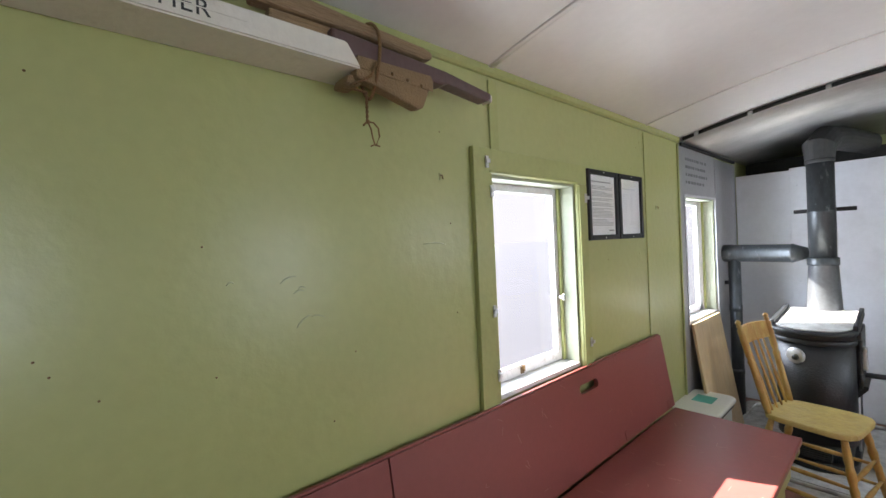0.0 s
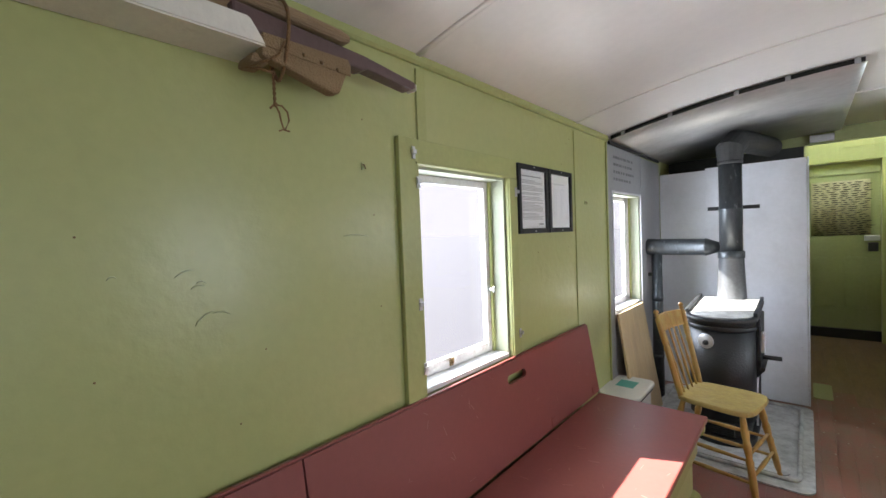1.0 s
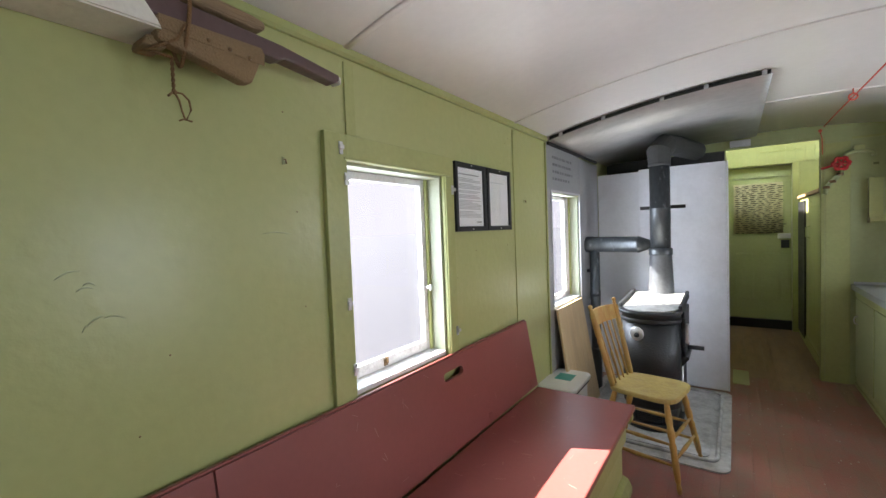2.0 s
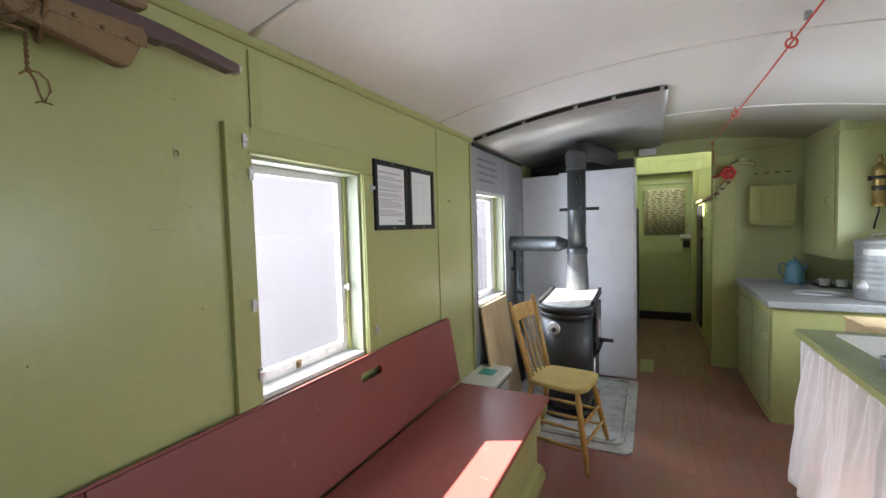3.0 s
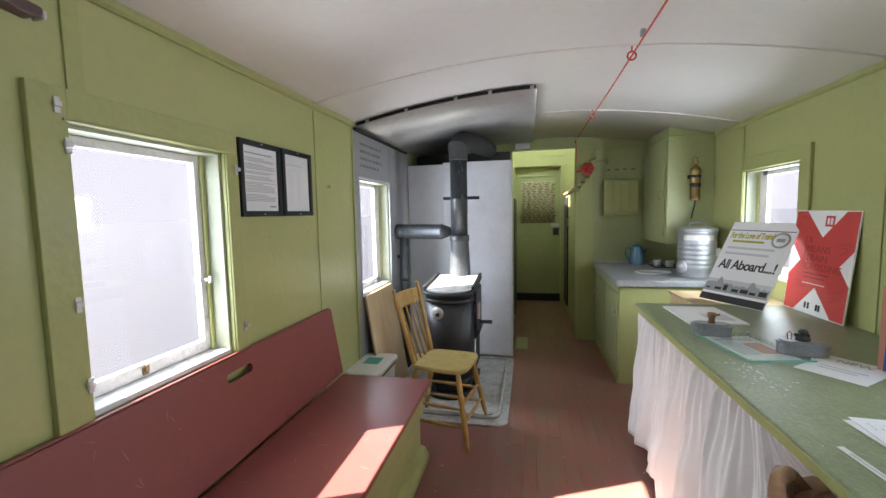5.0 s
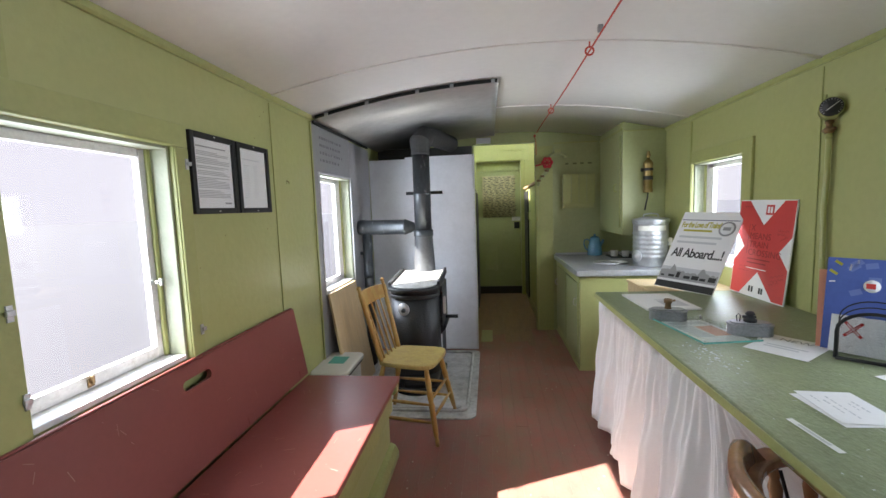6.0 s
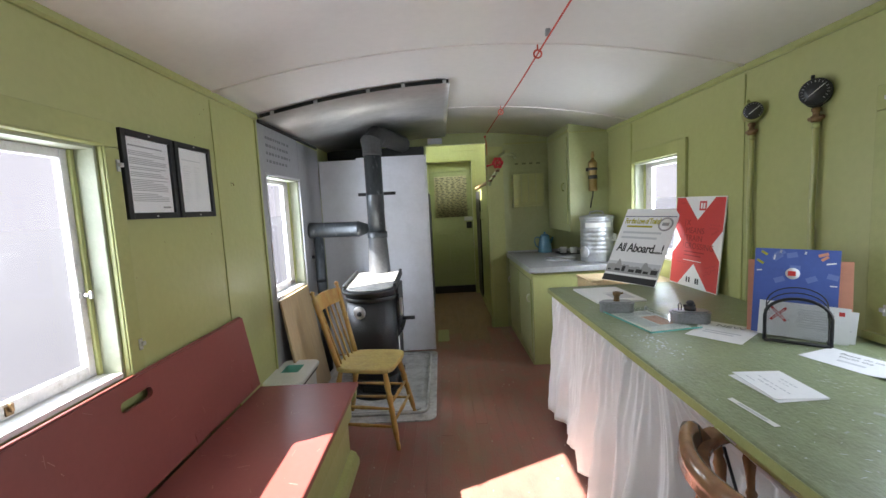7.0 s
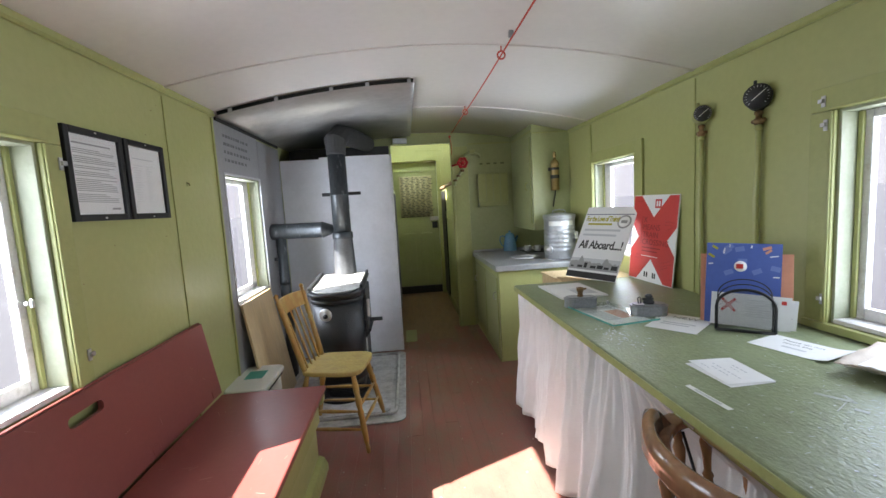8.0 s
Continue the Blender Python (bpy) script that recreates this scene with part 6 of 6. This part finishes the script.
part("text_bar", bm_box(-0.08, 0.06, 0.0, 0.006, 0.0292, 0.0295), "pale_ink", bag)

# tape remnants, paint flecks and painted glints on the table
for x, y, w, l, a in ((2.405, 1.005, 0.018, 0.085, 35), (2.435, 0.985, 0.010, 0.05, -20), (2.375, 0.955, 0.004, 0.08, -62), (2.40, 0.925, 0.016, 0.03, 30), (2.225, 0.955, 0.006, 0.018, -70)):
    tp = solo("tape_scrap", bm_box(-w / 2, w / 2, -l / 2, l / 2, 0.0, 0.0003), "tape", "scrap of pale tape stuck to the worn tabletop", "tape", "tape scraps")
    tp.matrix_world = pose(x, y, Z0, 0, 0, a)
own = bmesh.new()
rnd = random.Random(31)
for k in range(150):
    if k < 70:
        x, y = rnd.gauss(2.12, 0.035), rnd.gauss(1.66, 0.09)
    else:
        x, y = rnd.uniform(2.0, 2.8), rnd.uniform(0.5, 2.7)
    r = rnd.uniform(0.0012, 0.004 if k < 70 else 0.0025)
    q = bm_box(-r, r, -r * rnd.uniform(0.6, 2.2), r, 0, 0.0004)
    merge(own, q, pose(x, y, Z0, 0, 0, rnd.uniform(0, 180)))
# Thin pale slivers stand in for glints of window light on the top.
vs, fs = [], []
for k in range(3200):
    y = rnd.uniform(-0.1, 1.28)
    x = rnd.uniform(2.02, 2.90)
    if rnd.random() > ((x - 2.0) / 0.55) * (1.0 if y < 0.95 else 0.45) * (0.35 + 0.9 * (noise.noise(Vector((x * 7, y * 7, 1.7))) > 0)):
        continue
    l, w, a = rnd.uniform(0.003, 0.012), rnd.uniform(0.0006, 0.0016), rnd.gauss(-0.5, 0.45)
    c, d = math.cos(a), math.sin(a)
    q = len(vs)
    for u, t in ((-1, -0.4), (0.2, -1), (1, 0.3), (-0.1, 1)):
        vs.append((x + u * l * c - t * w * d, y + u * l * d + t * w * c, Z0 + 0.0003))
    fs.append((q, q + 1, q + 2, q + 3))
me = bpy.data.meshes.new("glint_slivers")
me.from_pydata(vs, [], fs)
own.from_mesh(me)
bpy.data.meshes.remove(me)
solo("paint_flecks", own, "fleck_and_glint", "tiny pale paint flecks and painted glints scattered over the tabletop", "flecks", kind="stuff")
own = bmesh.new()
for k in range(120):
    x, y = rnd.uniform(0.75, 1.95), rnd.uniform(1.2, 4.8)
    r = rnd.uniform(0.0015, 0.0045)
    q = bm_box(-r, r, -r * rnd.uniform(0.5, 1.4), r, 0, r * 0.6)
    merge(own, q, pose(x, y, 0.0005, 0, 0, rnd.uniform(0, 180)))
solo("floor_crumbs", own, "bag", "tiny crumbs and chips scattered on the floor", "crumbs", kind="stuff")

# ---- wire rack with leaflets ----
rack_m = pose(2.650, 1.605, Z0, 0, 0, -38)
rk = thing("leaflet_rack", "black wire mesh leaflet rack with arched dividers", "rack", at=rack_m)


def arch(y, w, h, r, n=14):
    pts = [(-w / 2, y, 0.006)]
    for k in range(n + 1):
        a = math.pi - math.pi * k / n
        pts.append((w / 2 * math.cos(a), y, h - w * 0.36 + w * 0.36 * math.sin(a)))
    pts.append((w / 2, y, 0.006))
    return bm_tube(pts, r, 7)


part("front_arch", arch(-0.045, 0.205, 0.185, 0.0065), "black", rk)
part("arch", arch(0.0, 0.195, 0.200, 0.0025), "black", rk)
part("arch", arch(0.04, 0.195, 0.215, 0.0025), "black", rk)
part("base_bar", bm_rod((-0.1025, -0.045, 0.0065), (0.1025, -0.045, 0.0065), 0.0065), "black", rk)
for x in (-0.098, 0.098):
    part("base_bar", bm_rod((x, -0.045, 0.005), (x, 0.06, 0.005), 0.004), "black", rk)
part("base_bar", bm_rod((-0.098, 0.06, 0.005), (0.098, 0.06, 0.005), 0.004), "black", rk)
own = bmesh.new()
for k in range(65):
    x = -0.096 + 0.003 * k
    top_z = 0.185 - 0.205 * 0.36 + 0.205 * 0.36 * math.sqrt(max(0, 1 - (x / 0.1025) ** 2)) - 0.004
    bm_box(x - 0.00022, x + 0.00022, -0.0455, -0.0448, 0.006, top_z, bm=own)
for k in range(56):
    z = 0.012 + 0.003 * k
    if z < 0.175:
        half = 0.098 if z < 0.112 else 0.1 * math.sqrt(max(0.01, 1 - ((z - 0.1112) / 0.0738) ** 2))
        bm_box(-half, half, -0.0447, -0.0440, z - 0.00022, z + 0.00022, bm=own)
mesh_part = part("wire_mesh", own, "black", rk)
tagged(mesh_part, kind="stuff")


def leaflet(name, mat, w, h, y, dx, lean, turn, label, marks):
    """A card standing in the rack; marks: (material, x0, x1, z0, z1, turn)."""
    o = thing(name, label, "leaflet", at=rack_m @ pose(dx, y, 0.004, lean, turn, 0))
    c = part("card", bm_box(-w / 2, w / 2, 0, 0.0016, 0, h), mat, o)
    for mt, x0, x1, z0, z1, a in marks:
        q = bm_box(-(x1 - x0) / 2, (x1 - x0) / 2, -0.0006, -0.0001, -(z1 - z0) / 2, (z1 - z0) / 2)
        q.transform(pose((x0 + x1) / 2, 0, (z0 + z1) / 2, 0, a, 0))
        part("print", q, mt, c)


rnd = random.Random(8)
blue_marks = []
for k in range(7):
    x, z = rnd.uniform(-0.12, 0.10), rnd.uniform(0.22, 0.34)
    blue_marks.append(("blue_pale", x, x + 0.035, z, z + 0.022, rnd.uniform(-50, 50)))
for mt, x, z, w, h, a in (("gold_ink", -0.105, 0.300, 0.026, 0.010, 35), ("gold_ink", -0.118, 0.262, 0.028, 0.010, 35), ("paper", -0.07, 0.285, 0.006, 0.026, 10), ("paper", 0.11, 0.265, 0.030, 0.005, -10),
                          ("paper", -0.12, 0.225, 0.018, 0.005, -8), ("peach", 0.085, 0.300, 0.032, 0.012, -20), ("peach", 0.090, 0.285, 0.026, 0.010, -40), ("paper", 0.12, 0.175, 0.022, 0.005, 0), ("paper", 0.03, 0.305, 0.006, 0.012, 10), ("paper", -0.05, 0.308, 0.006, 0.014, 5)):
    blue_marks.append((mt, x - w / 2, x + w / 2, z + 0.045 - h / 2, z + 0.045 + h / 2, a))
leaflet("leaflet", "peach", 0.34, 0.315, 0.085, 0.005, -6, 0, "peach coloured card standing in the wire rack", [])
leaflet("leaflet", "blue_ink", 0.275, 0.365, 0.062, -0.012, -6, 1.5, "blue illustrated leaflet standing in the wire rack", blue_marks)
o = thing("leaflet_emblem", "round white and red emblem printed on the blue leaflet", "emblem", at=rack_m @ pose(-0.012, 0.062, 0.004, -6, 1.5, 0))
part("disc", bm_lathe([(0, 0), (0.024, 0), (0.024, 0.0012), (0, 0.0012)], 20, None, Matrix.Translation((-0.008, -0.0007, 0.262)) @ pose(0, 0, 0, 90)), "paper", o)
part("emblem_mark", bm_box(-0.024, 0.002, -0.0026, -0.002, 0.252, 0.272, 0.0), "red_ink", o)
leaflet("leaflet", "paper", 0.285, 0.145, 0.028, 0.016, -6, 2.5, "white printed leaflet with red cross standing in the wire rack",
        [("red_ink", -0.115, -0.040, 0.088, 0.098, 48), ("red_ink", -0.115, -0.040, 0.088, 0.098, -48), ("paper", -0.104, -0.051, 0.0908, 0.0952, 48), ("paper", -0.104, -0.051, 0.0908, 0.0952, -48), ("red_ink", 0.108, 0.125, 0.112, 0.128, 0)] +
        [("pale_ink", -0.015, 0.095, 0.118 - 0.010 * k, 0.121 - 0.010 * k, 0) for k in range(8)])
leaflet("leaflet", "paper", 0.21, 0.13, 0.048, 0.075, -6, 4, "white leaflet standing askew in the wire rack", [("pale_ink", 0.03, 0.09, 0.05, 0.053, 0), ("pale_ink", 0.03, 0.08, 0.04, 0.043, 0)])

# ---- captain's chair tucked under the table ----
cc = thing("captains_chair", "varnished brown wooden captain's chair tucked under the table", "chair", at=pose(2.095, 0.90, -0.0))
AZ = 0.790
out, inn = [], []
NA = 28
out.append((0.24, 0.338))
inn.append((0.24, 0.278))
for k in range(NA + 1):
    a = radians(90 + 180 * k / NA)
    out.append((0.290 * math.cos(a) + 0.03, 0.325 * math.sin(a)))
    inn.append((0.225 * math.cos(a) + 0.03, 0.262 * math.sin(a)))
out.append((0.24, -0.338))
inn.append((0.24, -0.278))
bm = bm_prism(out + inn[::-1], "z", AZ - 0.032, AZ, 0.009)
part("arm_rail", bm, "oak", cc)
# raised crest on the back of the rail, with a slot
own = bmesh.new()
rows = []
for k in range(21):
    a = radians(120 + 120 * k / 20)
    top_h = 0.062 * min(1.0, math.sin(math.pi * k / 20) * 4.0) ** 0.5 + 0.006
    q = []
    for r, z in ((0.272, 0.0), (0.225, 0.0), (0.236, top_h * 0.9), (0.250, top_h), (0.268, top_h * 0.88)):
        q.append(own.verts.new(((r + 0.016) * math.cos(a) + 0.03 - 0.02 * top_h / 0.07, (r + 0.050) * math.sin(a), AZ + 0.0005 + z)))
    rows.append(q)
for a_, b_ in zip(rows, rows[1:]):
    for i in range(5):
        own.faces.new((a_[i], a_[(i + 1) % 5], b_[(i + 1) % 5], b_[i])).smooth = True
own.faces.new(rows[0][::-1])
own.faces.new(rows[-1])
bmesh.ops.recalc_face_normals(own, faces=own.faces[:])
part("crest", own, "oak", cc)
part("seat", bm_prism(rounded(-0.215, 0.26, -0.265, 0.265, 0.10), "z", 0.41, 0.45, 0.012), "oak", cc)
spin = [(0, 0.008), (0.08, 0.012), (0.20, 0.017), (0.32, 0.019), (0.42, 0.013), (0.46, 0.017), (0.50, 0.011), (0.62, 0.013), (0.78, 0.019), (0.86, 0.012), (0.90, 0.016), (1, 0.009)]
for k in range(9):
    a = radians(84 + 192 * k / 8)
    part("spindle", bm_turned((0.205 * math.cos(a) + 0.02, 0.235 * math.sin(a), 0.448), (0.255 * math.cos(a) + 0.03, 0.292 * math.sin(a), AZ - 0.030), spin, 14), "oak", cc)
for x, y in ((-0.17, -0.19), (-0.17, 0.19), (0.20, -0.19), (0.20, 0.19)):
    part("leg", bm_turned((x * 1.25, y * 1.18, 0.0), (x * 0.9, y * 0.9, 0.412), [(0, 0.012), (0.1, 0.016), (0.3, 0.022), (0.55, 0.017), (0.6, 0.022), (0.65, 0.016), (0.85, 0.023), (1, 0.016)], 14), "oak", cc)
part("stretcher", bm_turned((-0.20, -0.21, 0.17), (-0.20, 0.21, 0.17), [(0, 0.009), (0.5, 0.016), (1, 0.009)], 10), "oak", cc)
part("stretcher", bm_turned((0.23, -0.21, 0.22), (0.23, 0.21, 0.22), [(0, 0.009), (0.5, 0.016), (1, 0.009)], 10), "oak", cc)
part("brace_rod", bm_rod((-0.06, 0.05, 0.45), (-0.05, 0.245, AZ - 0.032), 0.0045), "black", cc, "thin black iron rod")

for y in (-0.305, 0.305):
    part("arm_post", bm_turned((0.20, y * 0.85, 0.448), (0.22, y, AZ - 0.030), spin, 14), "oak", cc)

# ---- floor boards ----
floor = thing("floor", "worn oxide red narrow floorboards, brown where the paint is gone", "floor", at=(0, 0, 0), kind="structure")
BW = 0.0826
rnd = random.Random(2)
nb = int(math.ceil(W / BW))
shapes = {}
for i in range(nb):
    x0 = i * BW
    wdt = min(BW, W - x0) - 0.0005
    y = REAR
    stop = [4.75 + rnd.uniform(-0.35, 0.35)]
    cut = rnd.uniform(0.2, 3.6)
    for y1, mt in ((cut, "floor"), (stop[0], "floor"), (END + DEEP + 0.1, "floor_bare")):
        key = (round(wdt, 4), round(y1 - y, 2), mt)
        if key not in shapes:
            shapes[key] = mesh_of(bm_box(0, wdt, 0.0004, y1 - y - 0.0004, -0.022, 0.0, 0.0005), "board", mt)
        b = new("board", shapes[key])
        b.parent = floor
        b.location = (x0, y, rnd.uniform(-0.0003, 0.0))
        y = y1
